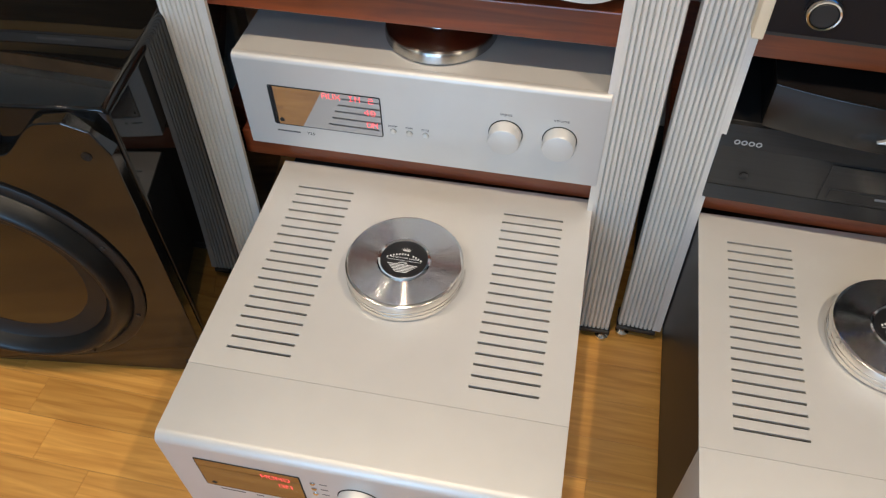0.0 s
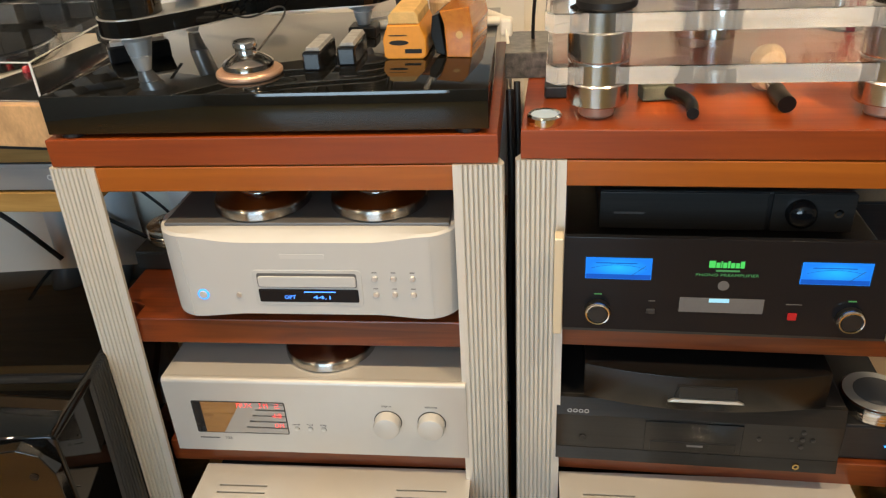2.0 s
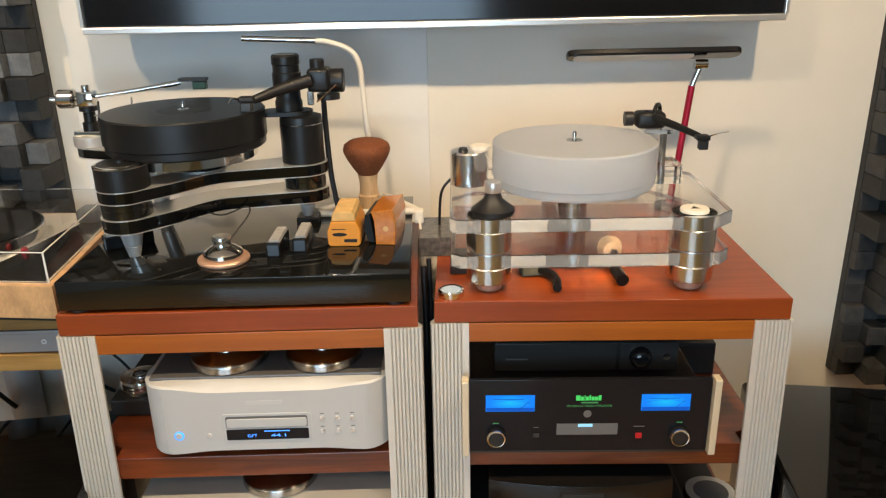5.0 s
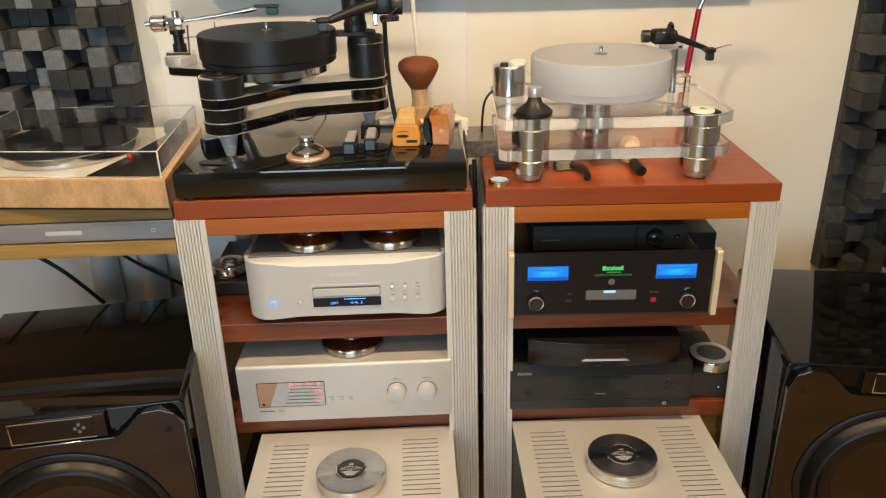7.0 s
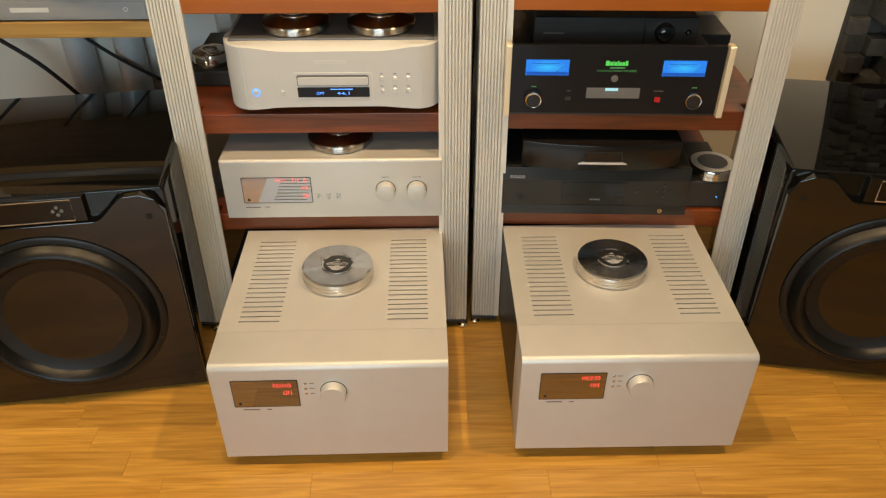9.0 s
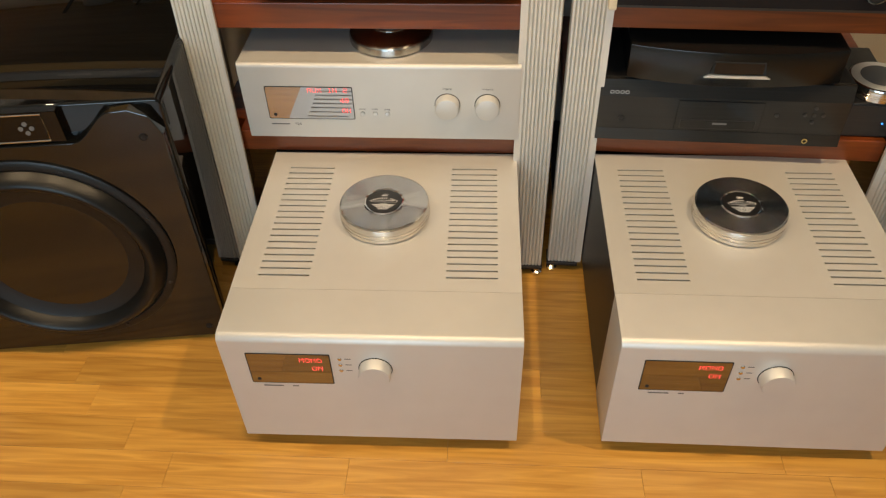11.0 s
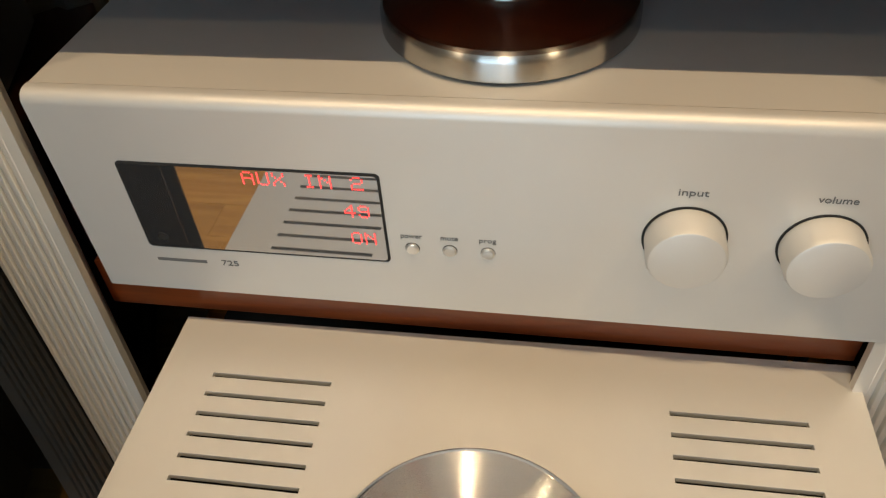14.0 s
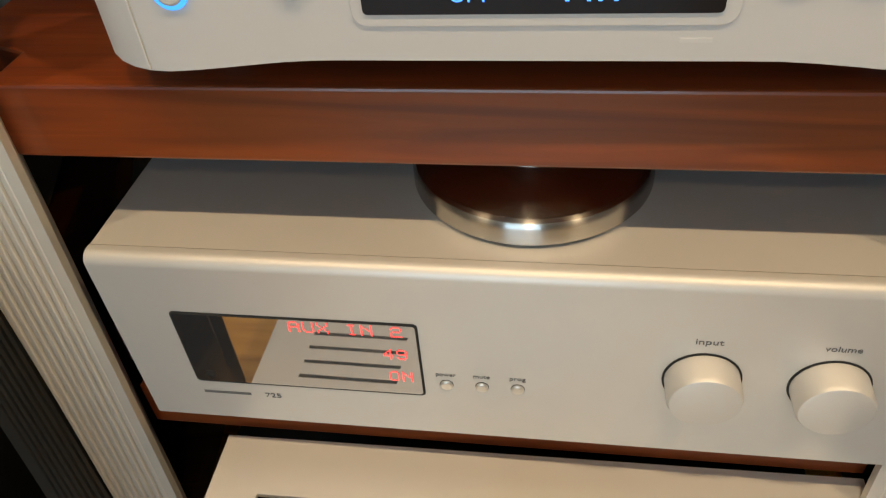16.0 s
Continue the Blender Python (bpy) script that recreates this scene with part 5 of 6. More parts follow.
def pad_brush(x, y, rz):
    t = thing("record_brush", x, y, ZP, rz, "small black record brush with a grey velvet pad", "record brush", "record brushes")
    part("body", box(-0.0130, 0.0130, 0, 0.090, 0, 0.026, 0.003), M_black_gloss, t)
    part("pad", prism([(-0.009, 0.0262), (0.012, 0.0262), (0.010, 0.0315), (-0.007, 0.0315)], 0.006, 0.084, "y", bevel=0.0012), M_velvet, t, "grey velvet pad")


pad_brush(-0.061, 0.970, -1)
pad_brush(-0.017, 0.992, 0)
pad_brush(-0.391, 1.037, -60)


def cleaning_block():
    t = thing("record_cleaner", 0.062, 1.020, ZP, -2, "orange record cleaner with a sand velvet pad", "record cleaner")
    side = [(-0.030, 0.004), (-0.025, 0), (0.025, 0), (0.030, 0.004), (0.031, 0.028), (0.023, 0.048), (-0.023, 0.048), (-0.031, 0.028)]
    part("body", prism(side, 0, 0.100, "y", bevel=0.002), M_orange, t, "bright orange body")
    part("pad", prism([(-0.022, 0.0482), (0.022, 0.0482), (0.021, 0.060), (0.016, 0.066), (-0.016, 0.066), (-0.021, 0.060)], 0.002, 0.098, "y", bevel=0.002), M_sand, t, "sand velvet pad")
    part("arrow_mark", box(-0.022, 0.004, -0.0004, 0.001, 0.0330, 0.0344), M_slot, t)
    part("brand_mark", prism([(0.014 * math.cos(a / 12 * math.pi) - 0.008, 0.0235 + 0.0036 * math.sin(a / 12 * math.pi)) for a in range(24)], -0.0004, 0.001, "y"), M_slot, t)
    part("brand_mark", box(0.000, 0.024, -0.0004, 0.001, 0.0085, 0.0145), M_slot, t)
    t = thing("wooden_record_brush", 0.138, 1.022, ZP, -9, "amber lacquered wooden record brush lying on its side", "record brush")
    side = [(-0.018, 0), (0.018, 0), (0.019, 0.010), (0.021, 0.044), (0.016, 0.070), (-0.026, 0.064), (-0.020, 0.046)]
    part("body", prism(side, 0, 0.105, "y", bevel=0.0018), M_amber, t, "amber wooden body")
    part("pad", prism([(-0.0195, 0.001), (-0.0275, 0.060), (-0.038, 0.056), (-0.041, 0.030), (-0.034, 0.004)], 0.004, 0.100, "y", bevel=0.002), M_rubber, t, "black pile pad")
    part("seal", lathe([(0, 0), (0.0052, 0), (0.0052, 0.0004), (0, 0.0004)], 24, centre=(0.002, 0, 0.032), axis="y"), M_sand, t, "pale oval seal")


cleaning_block()


def dust_brush():
    t = thing("dust_brush", 0.094, 1.248, ZP, 0, "soft brown dust brush standing on its pale wooden handle", "brush")
    part("handle", lathe([(0, 0), (0.0240, 0), (0.0245, 0.003), (0.0215, 0.026), (0.0225, 0.032), (0.0225, 0.035), (0.0200, 0.038), (0.0185, 0.052), (0.0190, 0.066), (0.0215, 0.080), (0, 0.080)], 40), M_handle, t, "turned pale wood handle", True)
    core = lathe([(0, 0.079), (0.0195, 0.079), (0.030, 0.094), (0.0405, 0.111), (0.0480, 0.126), (0.0495, 0.134), (0.0465, 0.144), (0.036, 0.151), (0.018, 0.155), (0, 0.156)], 48)
    part("bristles", core, M_bristle, t, "dense brown bristles", True)
    rng = random.Random(5)
    bm = bmesh.new()
    for i in range(2200):
        a, k = rng.random() * 6.283, 0.35 + 0.65 * rng.random() ** 0.5
        p0 = Vector((0.019 * k * math.cos(a), 0.019 * k * math.sin(a), 0.080))
        rr = 0.0505 * k
        p1 = Vector((rr * math.cos(a), rr * math.sin(a), 0.158 - 0.022 * k ** 4 + rng.uniform(-0.003, 0.003)))
        s = Vector((-math.sin(a), math.cos(a), 0)) * 0.0004
        pm = (p0 + p1) / 2 + Vector((math.cos(a), math.sin(a), 0)) * 0.002
        v = [bm.verts.new(q) for q in (p0 - s, p0 + s, pm + s, pm - s, p1)]
        bm.faces.new((v[0], v[1], v[2], v[3]))
        bm.faces.new((v[3], v[2], v[4]))
    ob = part("loose_bristles", bm, M_bristle, t)
    ob["kind"] = "stuff"


dust_brush()


def gooseneck_lamp():
    t = thing("gooseneck_lamp", 0.092, 1.214, ZP, 0, "cream gooseneck lamp with a triangular tube base", "lamp")
    part("base", tube(curve([(-0.118, 0.000, 0.0078), (-0.066, 0.044, 0.0078), (0.012, 0.106, 0.0078), (0.034, 0.108, 0.0078), (0.074, 0.050, 0.0078), (0.100, 0.004, 0.0078), (0.094, -0.006, 0.0078), (0.0, -0.008, 0.0078), (-0.112, -0.006, 0.0078), (-0.118, 0.0002, 0.0078)], 5), 0.0074, 12), M_white, t, "cream tube base", True)
    part("neck", tube(curve([(0.014, 0.106, 0.008), (0.003, 0.084, 0.140), (-0.004, 0.086, 0.250), (-0.008, 0.086, 0.300), (-0.026, 0.086, 0.330), (-0.070, 0.086, 0.347), (-0.095, 0.086, 0.350)], 8), 0.0058, 12), M_white, t, "slim cream neck", True)
    part("head", tube([(-0.0952, 0.086, 0.350), (-0.165, 0.086, 0.3535), (-0.245, 0.086, 0.3575)], 0.0062, 14), M_chrome, t, "slim silver lamp head", True)
    part("plug", box(0.098, 0.118, -0.034, -0.008, -0.012, 0.016, 0.004), M_white, t)
    part("flex", tube(curve([(0.108, -0.034, 0.0), (0.112, -0.050, -0.03), (0.113, -0.052, -0.12), (0.112, -0.050, -0.30), (0.113, -0.040, -0.60)], 6), 0.0026, 8), M_white, t)


gooseneck_lamp()


# ---------------------------------------------------------------- clear acrylic turntable
def acrylic_turntable():
    X, Y, Z = 0.494, 1.067, 0.8642
    t = thing("turntable", X, Y, Z, -2.3, "clear acrylic turntable with frosted platter and steel pillars", "turntable")
    fy = -0.155
    upper = [(-0.220, fy - 0.008), (0.225, fy), (0.262, fy + 0.035), (0.262, 0.14), (0.20, 0.205), (-0.20, 0.205), (-0.232, 0.17), (-0.232, fy + 0.010)]
    lower = [(-0.215, fy - 0.006), (0.236, fy), (0.258, fy + 0.025), (0.258, 0.10), (0.19, 0.19), (-0.19, 0.19), (-0.230, 0.15), (-0.230, fy + 0.010)]
    for nm, out, za, zb in (("upper_plate", upper, 0.115, 0.139), ("lower_plate", lower, 0.049, 0.073)):
        pl = part(nm, prism(out, za, zb, bevel=0.0012), M_acrylic, t, "thick clear acrylic plate with milky sawn edges")
        pl.data.materials.append(M_edge)
        pl.visible_shadow = False
        for f in pl.data.polygons:
            if abs(f.normal.z) < 0.3:
                f.material_index = 1
    posts = ((-0.163, -0.127), (0.194, -0.127), (0.0, 0.155))
    for a, b in posts:
        p = part("pillar", lathe([(0, 0.0185), (0.0390, 0.0185), (0.0405, 0.020), (0.0405, 0.0460), (0.0385, 0.0485), (0, 0.0485)], 44, centre=(a, b, 0)), M_pillar, t, "round polished steel pillar", True)
        part("pillar_foot", lathe([(0, 0), (0.0215, 0), (0.0235, 0.003), (0.0235, 0.018), (0, 0.018)], 36, centre=(a, b, 0)), M_copper, p, "copper-toned foot", True)
        part("pillar_core", lathe([(0, 0.0488), (0.0390, 0.0488), (0.0390, 0.0735), (0.0375, 0.0745), (0.0405, 0.0785), (0.0405, 0.1130), (0.0385, 0.1150), (0.0385, 0.1390), (0, 0.1390)], 44, centre=(a, b, 0)), M_pillar, p, smooth=True)
    part("bearing", lathe([(0, 0.0600), (0.029, 0.0600), (0.029, 0.1390), (0, 0.1390)], 40), M_steel_side, t, "steel bearing housing", True)
    part("bearing_top", lathe([(0, 0.1395), (0.028, 0.1395), (0.028, 0.1605), (0, 0.1605)], 40), M_steel_side, t, smooth=True)
    part("platter", lathe([(0, 0.161), (0.144, 0.161), (0.149, 0.166), (0.150, 0.178), (0.1515, 0.179), (0.1515, 0.2385), (0.1490, 0.2410), (0.02, 0.2395), (0, 0.2395)], 96), M_frosted, t, "frosted white acrylic platter", True)
    part("spindle", lathe([(0, 0.2397), (0.0150, 0.2397), (0.0150, 0.2412), (0.0042, 0.2418), (0.0038, 0.2540), (0.0026, 0.2570), (0, 0.2570)], 28), M_chrome, t, smooth=True)
    a, b = posts[1]
    c = part("pillar_cap", lathe([(0, 0.1392), (0.0245, 0.1392), (0.0245, 0.1440), (0.0235, 0.1455), (0, 0.1455)], 40, centre=(a, b, 0)), M_white, t, "white cap with a black triangle", True)
    bm = bmesh.new()
    for q in (((-0.010, -0.007), (0.010, -0.007), (0.000, 0.010)),):
        bm.faces.new([bm.verts.new((a + 0.85 * u, b + 0.85 * v, 0.1458)) for u, v in q])
    part("triangle_mark", bm, M_slot, c)
    # motor at the back corner
    mx, my = -0.194, 0.078
    m = part("motor", lathe([(0, 0.1395), (0.037, 0.1395), (0.0380, 0.141), (0.0380, 0.203), (0.035, 0.207), (0, 0.207)], 44, centre=(mx, my, 0)), M_pillar, t, "steel motor housing", True)
    part("motor_knob", lathe([(0, 0.207), (0.010, 0.207), (0.008, 0.213), (0, 0.213)], 24, centre=(mx - 0.012, my - 0.008, 0)), M_black, m)
    part("pulley", lathe([(0, 0.2072), (0.021, 0.2072), (0.021, 0.213), (0.012, 0.216), (0, 0.216)], 32, centre=(mx + 0.022, my + 0.012, 0)), M_white, m, smooth=True)
    part("belt", tube([(mx + 0.026, my - 0.008, 0.206), (-0.120, -0.090, 0.172)], 0.0009, 6), M_white, t)
    part("motor_lead", tube(curve([(mx - 0.034, my + 0.01, 0.150), (mx - 0.056, my + 0.01, 0.120), (mx - 0.062, my + 0.03, 0.06), (mx - 0.062, my + 0.05, 0.02)], 6), 0.0028, 8), M_black, t)
    # tonearm
    px, py = 0.177, 0.080
    pil = part("arm_pillar", tube([(px + 0.005, py - 0.01, 0.1395), (px + 0.005, py - 0.01, 0.238)], 0.0075, 20), M_steel_side, t, "steel arm pillar", True)
    part("arm_block", prism(rounded(px - 0.02, px + 0.045, py - 0.03, py + 0.05, 0.010, 5), 0.1395, 0.175, bevel=0.001), M_acrylic, t, "clear acrylic arm block").visible_shadow = False
    part("arm_board", prism(rounded(px - 0.035, px + 0.020, py - 0.030, py + 0.030, 0.012, 5), 0.2382, 0.2460), M_acrylic, pil)
    part("bearing_yoke", box(px - 0.050, px + 0.006, py - 0.024, py + 0.020, 0.2465, 0.278, 0.008, 3), M_matte, pil, smooth=True)
    part("yoke_bow", tube(curve([(px - 0.020, py - 0.022, 0.262), (px - 0.016, py - 0.016, 0.284), (px - 0.008, py, 0.290), (px, py + 0.014, 0.284), (px + 0.004, py + 0.020, 0.262)], 5), 0.004, 8), M_matte, pil, smooth=True)
    part("counterweight", lathe([(0, -0.004), (0.014, -0.004), (0.014, 0.012), (0, 0.012)], 30, centre=(px - 0.064, py + 0.008, 0.262), axis="x"), M_black, pil, smooth=True)
    part("arm_tube", tube([(px - 0.030, py - 0.002, 0.272), (px + 0.012, py - 0.056, 0.260), (px + 0.044, py - 0.104, 0.250)], 0.0088, 14, taper=0.0055), M_matte, pil, "straight black arm tube", True)
    part("headshell", box(px + 0.036, px + 0.060, py - 0.124, py - 0.102, 0.2445, 0.2530, 0.002), M_matte, pil)
    part("cartridge", box(px + 0.042, px + 0.058, py - 0.122, py - 0.106, 0.2270, 0.2440, 0.002), M_black, pil)
    part("finger_lift", tube(curve([(px + 0.058, py - 0.114, 0.250), (px + 0.074, py - 0.122, 0.257), (px + 0.090, py - 0.126, 0.261)], 5), 0.0013, 6), M_chrome, pil)
    # the weight on the front pillar is loose, so it stands for itself
    w = thing("record_clamp", X + posts[0][0] + 0.002, Y + posts[0][1] + 0.008, Z + 0.1394, 0, "black bell-shaped record clamp with a steel knob", "record clamp")
    part("bell", lathe([(0, 0), (0.0360, 0), (0.0380, 0.003), (0.0380, 0.010), (0.029, 0.017), (0.017, 0.027), (0.0125, 0.039), (0, 0.039)], 48), M_black, w, "satin black bell", True)
    part("knob", lathe([(0, 0.0392), (0.0145, 0.0392), (0.0152, 0.041), (0.0152, 0.056), (0.0142, 0.0580), (0, 0.0580)], 40), M_silver_rim, w, "steel knob", True)


def frosted_mix():
    m = bpy.data.materials.new("frosted_platter_acrylic")
    m.use_nodes = True
    b = m.node_tree.nodes["Principled BSDF"]
    b.inputs["Base Color"].default_value = (0.87, 0.915, 1.0, 1)
    b.inputs["Roughness"].default_value = 0.5
    b.inputs["Subsurface Weight"].default_value = 0.5
    b.inputs["Subsurface Radius"].default_value = (0.05, 0.05, 0.05)
    b.inputs["Transmission Weight"].default_value = 0.65
    b.inputs["IOR"].default_value = 1.30
    return m


M_frosted = frosted_mix()
acrylic_turntable()


def desk_lamp():
    t = thing("bar_lamp", 0.770, 1.300, 0.8642, 0, "black LED bar lamp on a red metal arm", "lamp")
    part("base", lathe([(0, 0), (0.030, 0), (0.031, 0.004), (0.029, 0.010), (0, 0.010)], 32, centre=(-0.015, 0, 0)), M_black, t, smooth=True)
    part("arm", tube([(-0.014, 0, 0.0102), (0.014, 0, 0.300)], 0.0072, 16), M_red_rod, t, "red metal arm", True)
    part("joint_rod", tube([(0.0142, 0, 0.3002), (0.026, 0, 0.335)], 0.0062, 14), M_chrome, t, smooth=True)
    part("joint", lathe([(0, -0.014), (0.010, -0.014), (0.010, 0.012), (0, 0.012)], 24, centre=(0.030, 0, 0.345), axis="x"), M_chrome, t, smooth=True)
    bar = part("bar", prism(rounded(-0.255, 0.110, -0.022, 0.022, 0.018, 6), -0.0065, 0.0065, bevel=0.003), M_black_gloss, t, "slim black lamp bar", at=pose(0, 0, 0.3680, -24, 0, 0))
    part("diffuser", prism(rounded(-0.240, 0.010, -0.016, 0.016, 0.010, 4), -0.0080, -0.0067), M_white, bar, "unlit white diffuser")


desk_lamp()


# ---------------------------------------------------------------- small things on the cherry top
def small_tools():
    zt = 0.8642
    t = thing("spirit_level", 0.2570, 0.9130, zt, 0, "round chrome spirit level with pale blue dial", "spirit level")
    part("rim", lathe([(0.0175, 0), (0.0225, 0), (0.0230, 0.002), (0.0230, 0.011), (0.0205, 0.0135), (0.0175, 0.0125)], 44), M_chrome, t, smooth=True)
    part("dial", lathe([(0, 0.001), (0.0176, 0.001), (0.0176, 0.0115), (0, 0.0125)], 36), M_pale_blue, t, smooth=True)
    t = thing("stylus_brush", 0.4340, 0.9700, zt, 8, "record brush with an olive head and curved black handle", "brush")
    part("handle", tube(curve([(-0.004, 0.030, 0.012), (0.006, 0.000, 0.014), (0.010, -0.028, 0.012), (0.002, -0.060, 0.010)], 6), 0.0090, 12, taper=0.0078), M_rubber, t, "curved black handle", True)
    part("head", box(-0.040, 0.006, 0.022, 0.050, 0.001, 0.022, 0.003), M_olive, t, "olive bristle head")
    t = thing("round_brush", 0.5620, 1.0300, zt, 6, "short brush with round pale head and black grip", "brush")
    part("head", lathe([(0, -0.012), (0.020, -0.012), (0.024, 0.002), (0.018, 0.018), (0, 0.024)], 32, centre=(0, 0.0, 0.025), axis="y"), M_handle, t, "round pale wooden head", True)
    part("ferrule", tube([(0, -0.024, 0.021), (-0.002, -0.046, 0.015)], 0.0105, 18, taper=0.0095), M_chrome, t, smooth=True)
    part("grip", tube(curve([(-0.002, -0.0462, 0.0145), (-0.004, -0.064, 0.0130), (-0.006, -0.090, 0.0125), (-0.0065, -0.096, 0.0120)], 5), 0.0115, 18), M_rubber, t, "black rubber grip", True)
    t = thing("granite_block", 0.2360, 1.110, 0.8645, 0, "dark speckled granite block at the edge of the cherry top", "stone block")
    part("slab", box(-0.036, 0.036, 0, 0.135, 0.0002, 0.0400, 0.0015), M_granite, t)
    t = thing("cable_box", 0.2800, 1.010, zt, -2.3, "small black cable junction on the cherry top", "junction box")
    part("case", box(-0.022, 0.022, 0, 0.060, 0, 0.018, 0.003), M_black, t)
    # cables in the gap between the racks
    for k, (dx, r) in enumerate(((-0.004, 0.006), (0.006, 0.005))):
        t = thing("signal_cable", 0.212 + dx, 1.05 + 0.04 * k, 0.0, 0, "black signal cable hanging between the racks", "cable", "cables")
        part("sleeve", tube(curve([(0, 0.02, 0.86), (0.002, 0.0, 0.70), (-0.003, -0.01, 0.50), (0.002, 0.01, 0.25), (0.0, 0.03, 0.006)], 8), r, 10), M_black, t, smooth=True)


small_tools()


# ---------------------------------------------------------------- bench with the maple turntable
def bench():
    t = thing("equipment_bench", -0.470, 0.990, 0, 0, "golden wood equipment bench with a silver front band", "bench")
    W, D = 1.02, 0.506
    part("lower_board", box(-W, 0, 0.0, D, 0.6969, 0.7313, 0.0015), M_bamboo, t, "golden board")
    part("band", box(-W, 0, 0.003, D, 0.7351, 0.7793, 0.001), M_band, t, "grey aluminium band")
    part("band_inlay", box(-W, -0.004, 0.0015, 0.0040, 0.7410, 0.7733), M_band, t)
    part("shadow_gap", box(-W + 0.01, -0.006, 0.010, D - 0.01, 0.7316, 0.7349), M_slot, t)
    part("upper_board", box(-W, 0.003, 0.002, D, 0.7825, 0.8175, 0.0015), M_brown, t, "brown board")
    part("shadow_gap", box(-W + 0.01, -0.006, 0.010, D - 0.01, 0.7795, 0.7823), M_slot, t)
    part("brand_mark", box(-0.285, -0.205, 0.0012, 0.003, 0.7518, 0.7615), M_brand_grey, t)
    part("round_mark", lathe([(0.003, 0), (0.005, 0), (0.005, 0.0005), (0.003, 0.0005)], 20, centre=(-0.045, 0.0015, 0.7572), axis="y"), M_print, t)
    for a in (-0.246, -0.386, -0.86):
        part("leg", tube([(a, D - 0.03, 0.0), (a, D - 0.03, 0.6967)], 0.040, 32), M_grey_tube, t, "silver-grey round leg", True)


bench()


def shrunk(quad, d):
    """A convex outline moved inwards by d on every side."""
    out, n = [], len(quad)
    for i in range(n):
        p0, p1, p2 = (Vector(quad[k % n]) for k in (i - 1, i, i + 1))
        a, b = (p1 - p0).normalized(), (p2 - p1).normalized()
        na, nb = Vector((-a.y, a.x)), Vector((-b.y, b.x))
        out.append(tuple(p1 + (na + nb) * (d / (1 + na.dot(nb)))))
    return out


def maple_turntable():
    t = thing("turntable", -0.718, 0.984, 0.8177, 0, "maple turntable with clear dust cover and silver platter", "turntable")
    t.scale = (1.077, 1.077, 1.077)
    quad = [(-0.236, 0.017), (0.245, -0.036), (0.215, 0.374), (-0.236, 0.394)]
    part("plinth", prism(quad, 0.006, 0.066, bevel=0.0015), M_maple, t, "figured maple plinth")
    part("under_frame", prism(shrunk(quad, 0.006), 0.0, 0.0058), M_slot, t)
    part("deck", prism(shrunk(quad, 0.014), 0.0662, 0.0682), M_deck, t, "pale deck plate")
    part("arm_deck", prism([(0.080, -0.003), (0.228, -0.019), (0.200, 0.355), (0.17, 0.358), (0.125, 0.15)], 0.0684, 0.0700), M_black_gloss, t, "gloss black arm deck")
    part("platter", lathe([(0, 0.0690), (0.148, 0.0690), (0.150, 0.071), (0.150, 0.090), (0.148, 0.092), (0, 0.092)], 80, centre=(-0.03, 0.19, 0)), M_steel_side, t, "satin silver platter", True)
    part("mat", lathe([(0, 0.0922), (0.145, 0.0922), (0.145, 0.0945), (0, 0.0945)], 80, centre=(-0.03, 0.19, 0)), M_rubber, t, "black felt mat")
    part("arm_rest", box(0.150, 0.190, 0.290, 0.340, 0.0702, 0.0950, 0.003), M_black, t)
    part("speed_lamp", lathe([(0, 0.0702), (0.0062, 0.0702), (0.0062, 0.077), (0.004, 0.080), (0, 0.080)], 20, centre=(0.128, 0.118, 0)), M_ruby, t, "small ruby strobe lamp", True)
    outer, inner = shrunk(quad, 0.008), shrunk(quad, 0.0115)
    cover = part("dust_cover", prism(outer, 0.1202, 0.1237, bevel=0.0008), M_lid, t, "clear acrylic dust cover")
    cover.visible_shadow = False
    for k in range(4):
        n = (k + 1) % 4
        side = part("cover_side", prism([outer[k], outer[n], inner[n], inner[k]], 0.0685, 0.1200), M_lid, cover)
        side.visible_shadow = False
        a, b = outer[k], outer[n]
        part("cover_edge", tube([(*a, 0.1222), (*b, 0.1222)], 0.0011, 6), M_cover_edge, cover, "bright polished edge")
        part("cover_edge", tube([(*a, 0.0686), (*a, 0.1220)], 0.0016, 6), M_cover_edge, cover, "bright glued corner")


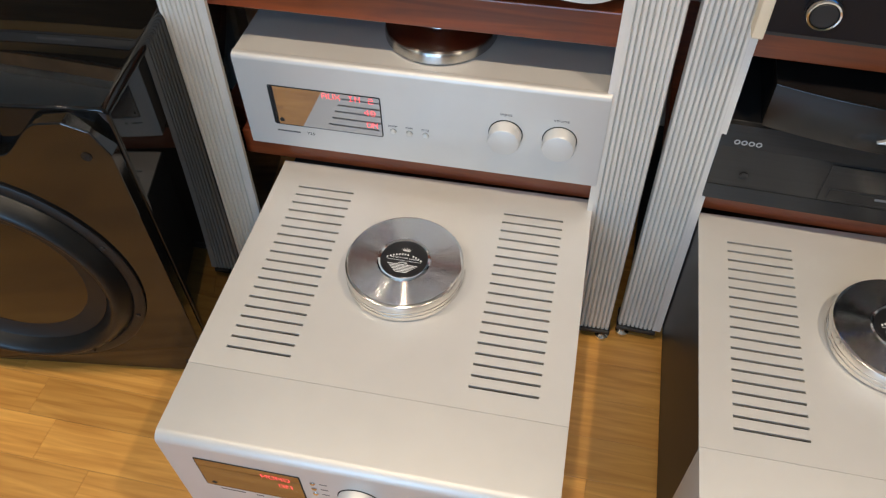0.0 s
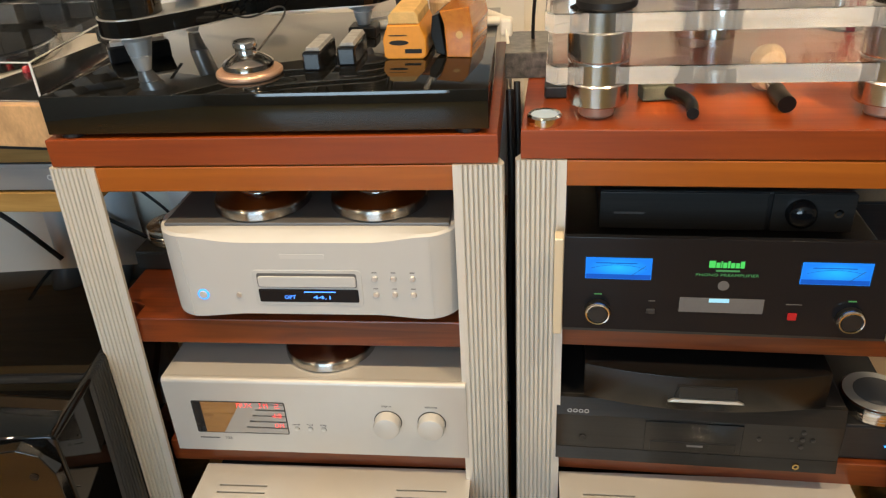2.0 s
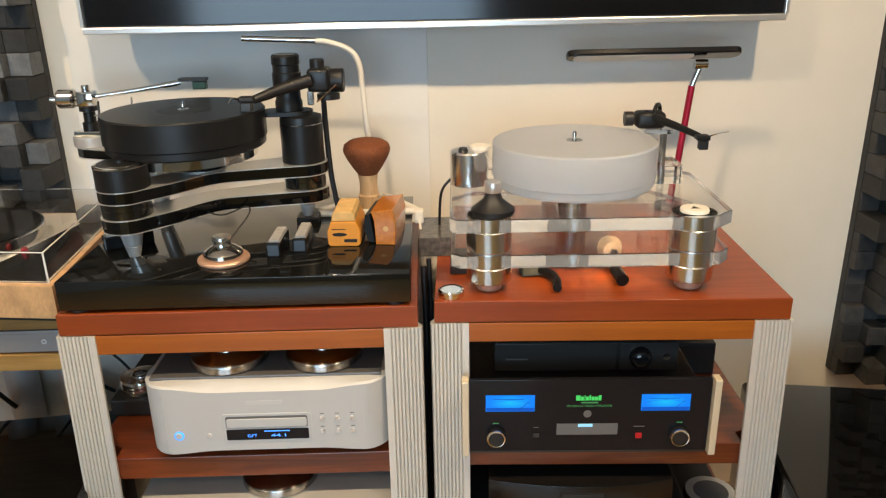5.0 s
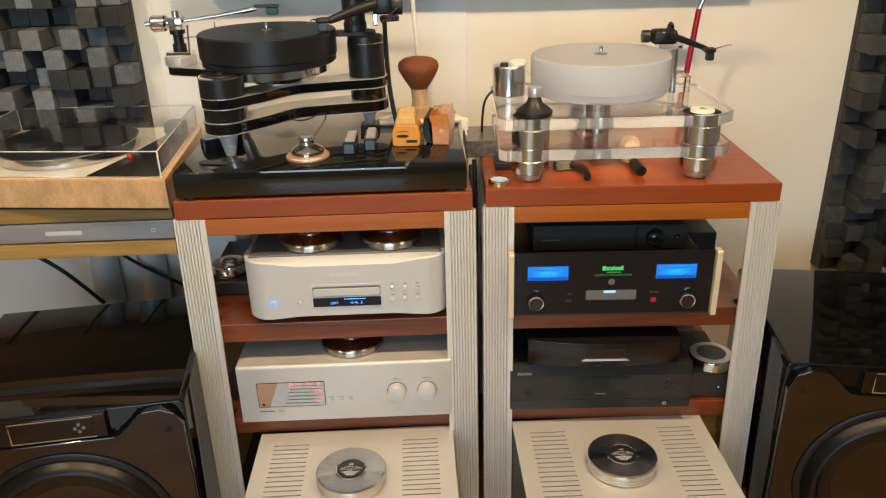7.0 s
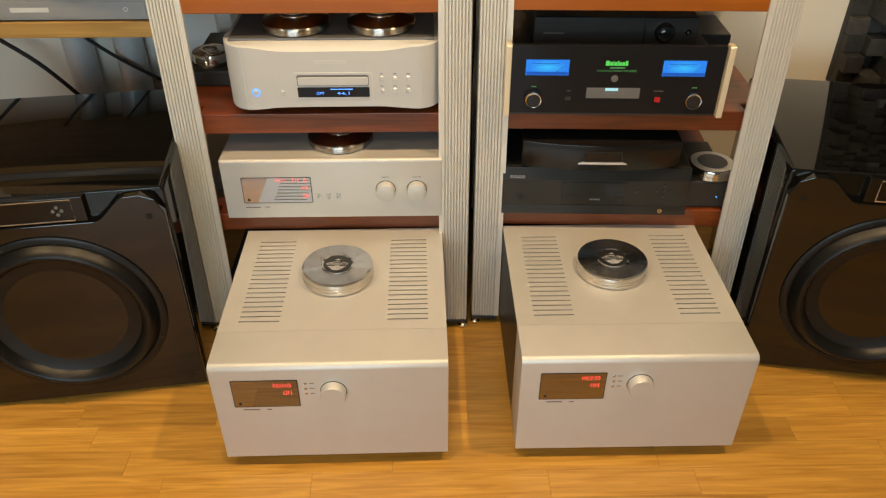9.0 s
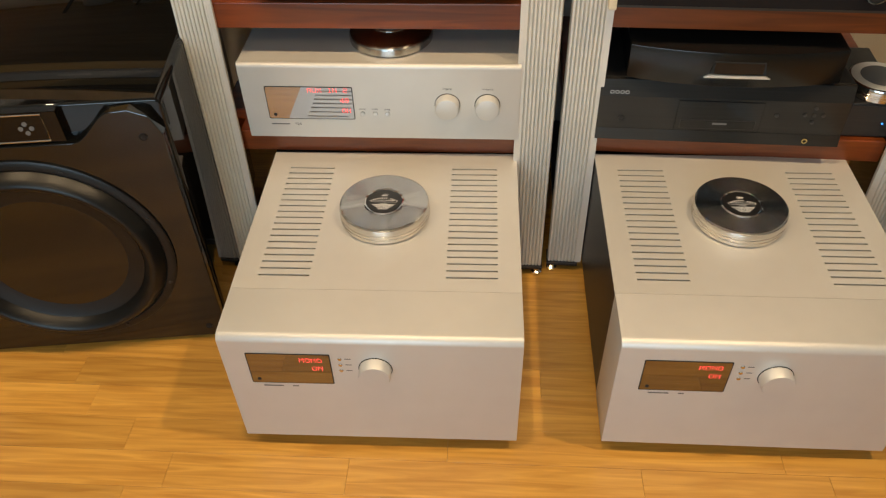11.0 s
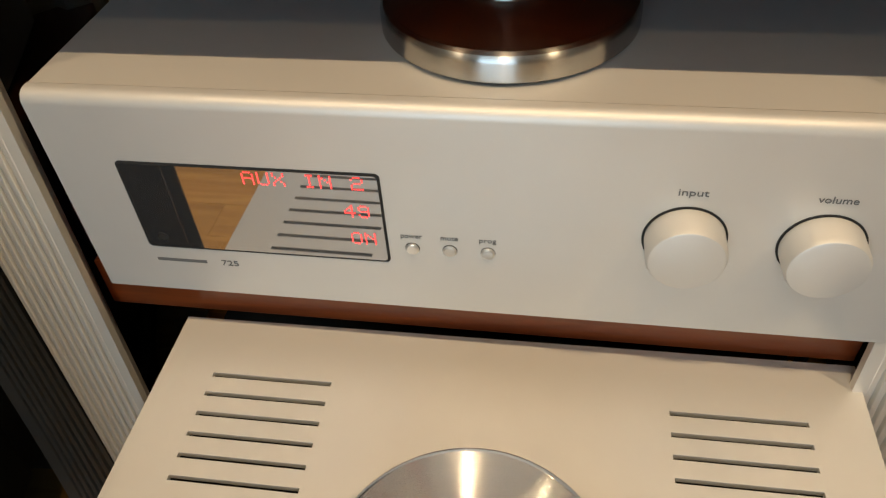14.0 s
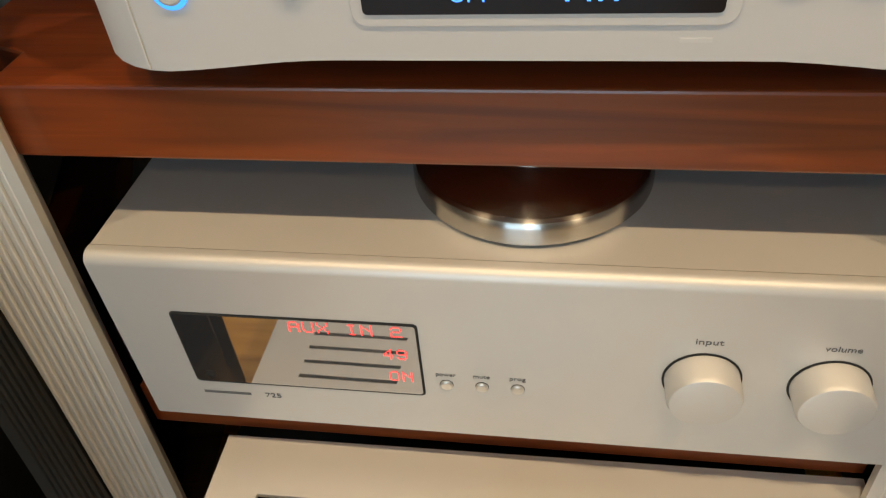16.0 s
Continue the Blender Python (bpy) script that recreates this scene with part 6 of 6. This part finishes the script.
M_deck = material("pale_deck_lacquer", (0.52, 0.50, 0.46), 0.35, 0, 8, 0.03)
M_ruby = material("ruby_plastic", (0.30, 0.012, 0.02), 0.2)
M_cover_edge = material("polished_acrylic_corner", (0.80, 0.80, 0.78), 0.3)
maple_turntable()
for k, pts in enumerate((((-0.93, 1.36, 0.74), (-0.86, 1.38, 0.62), (-0.74, 1.40, 0.50), (-0.60, 1.42, 0.40)), ((-1.20, 1.36, 0.74), (-1.08, 1.38, 0.60), (-0.95, 1.40, 0.48), (-0.86, 1.42, 0.36)),
                         ((-0.74, 1.41, 0.72), (-0.66, 1.42, 0.58), (-0.56, 1.43, 0.46), (-0.50, 1.44, 0.30)))):
    c = thing("power_cable", 0, 0, 0, 0, "black cable running down behind the bench", "cable", "cables")
    part("sleeve", tube(curve(pts, 8), (0.005, 0.006, 0.0035)[k], 10), M_black, c, smooth=True)


# ---------------------------------------------------------------- floor strips, last
def strips():
    """Oak strips along x; the nearest are pieces of their own."""
    floor = bpy.data.objects["floor"]
    rng = random.Random(4)
    pitch, gap = 0.066, 0.00018
    shared = {}
    near = 0
    far = bmesh.new()
    y = -3.5
    while y < WALL:
        x = -2.4 - rng.random() * 0.4
        while x < 2.4:
            ln = rng.choice((0.30, 0.36, 0.42, 0.48, 0.55))
            a, b = max(x, -2.4), min(x + ln, 2.4)
            if b - a > 0.02:
                if -1.05 < (a + b) / 2 < 1.45 and -0.15 < y < 1.0 and near < 300 and a > -2.39 and b < 2.39:
                    key = ln
                    if key not in shared:
                        bm = box(gap, ln - gap, gap, pitch - gap, -0.010, 0.0, 0.0003, 1)
                        me = bpy.data.meshes.new("floor_strip")
                        bm.to_mesh(me)
                        bm.free()
                        me.materials.append(M_oak)
                        shared[key] = me
                    ob = new("floor_strip", shared[key])
                    ob.location = (x, y, 0)
                    ob.parent = floor
                    near += 1
                else:
                    box(a + gap, b - gap, y + gap, y + pitch - gap, -0.010, -0.0001, bm=far)
            x += ln
        y += pitch
    ob = part("floor_strips", far, M_oak, floor, "oak parquet strips")
    ob["kind"] = "stuff"


strips()
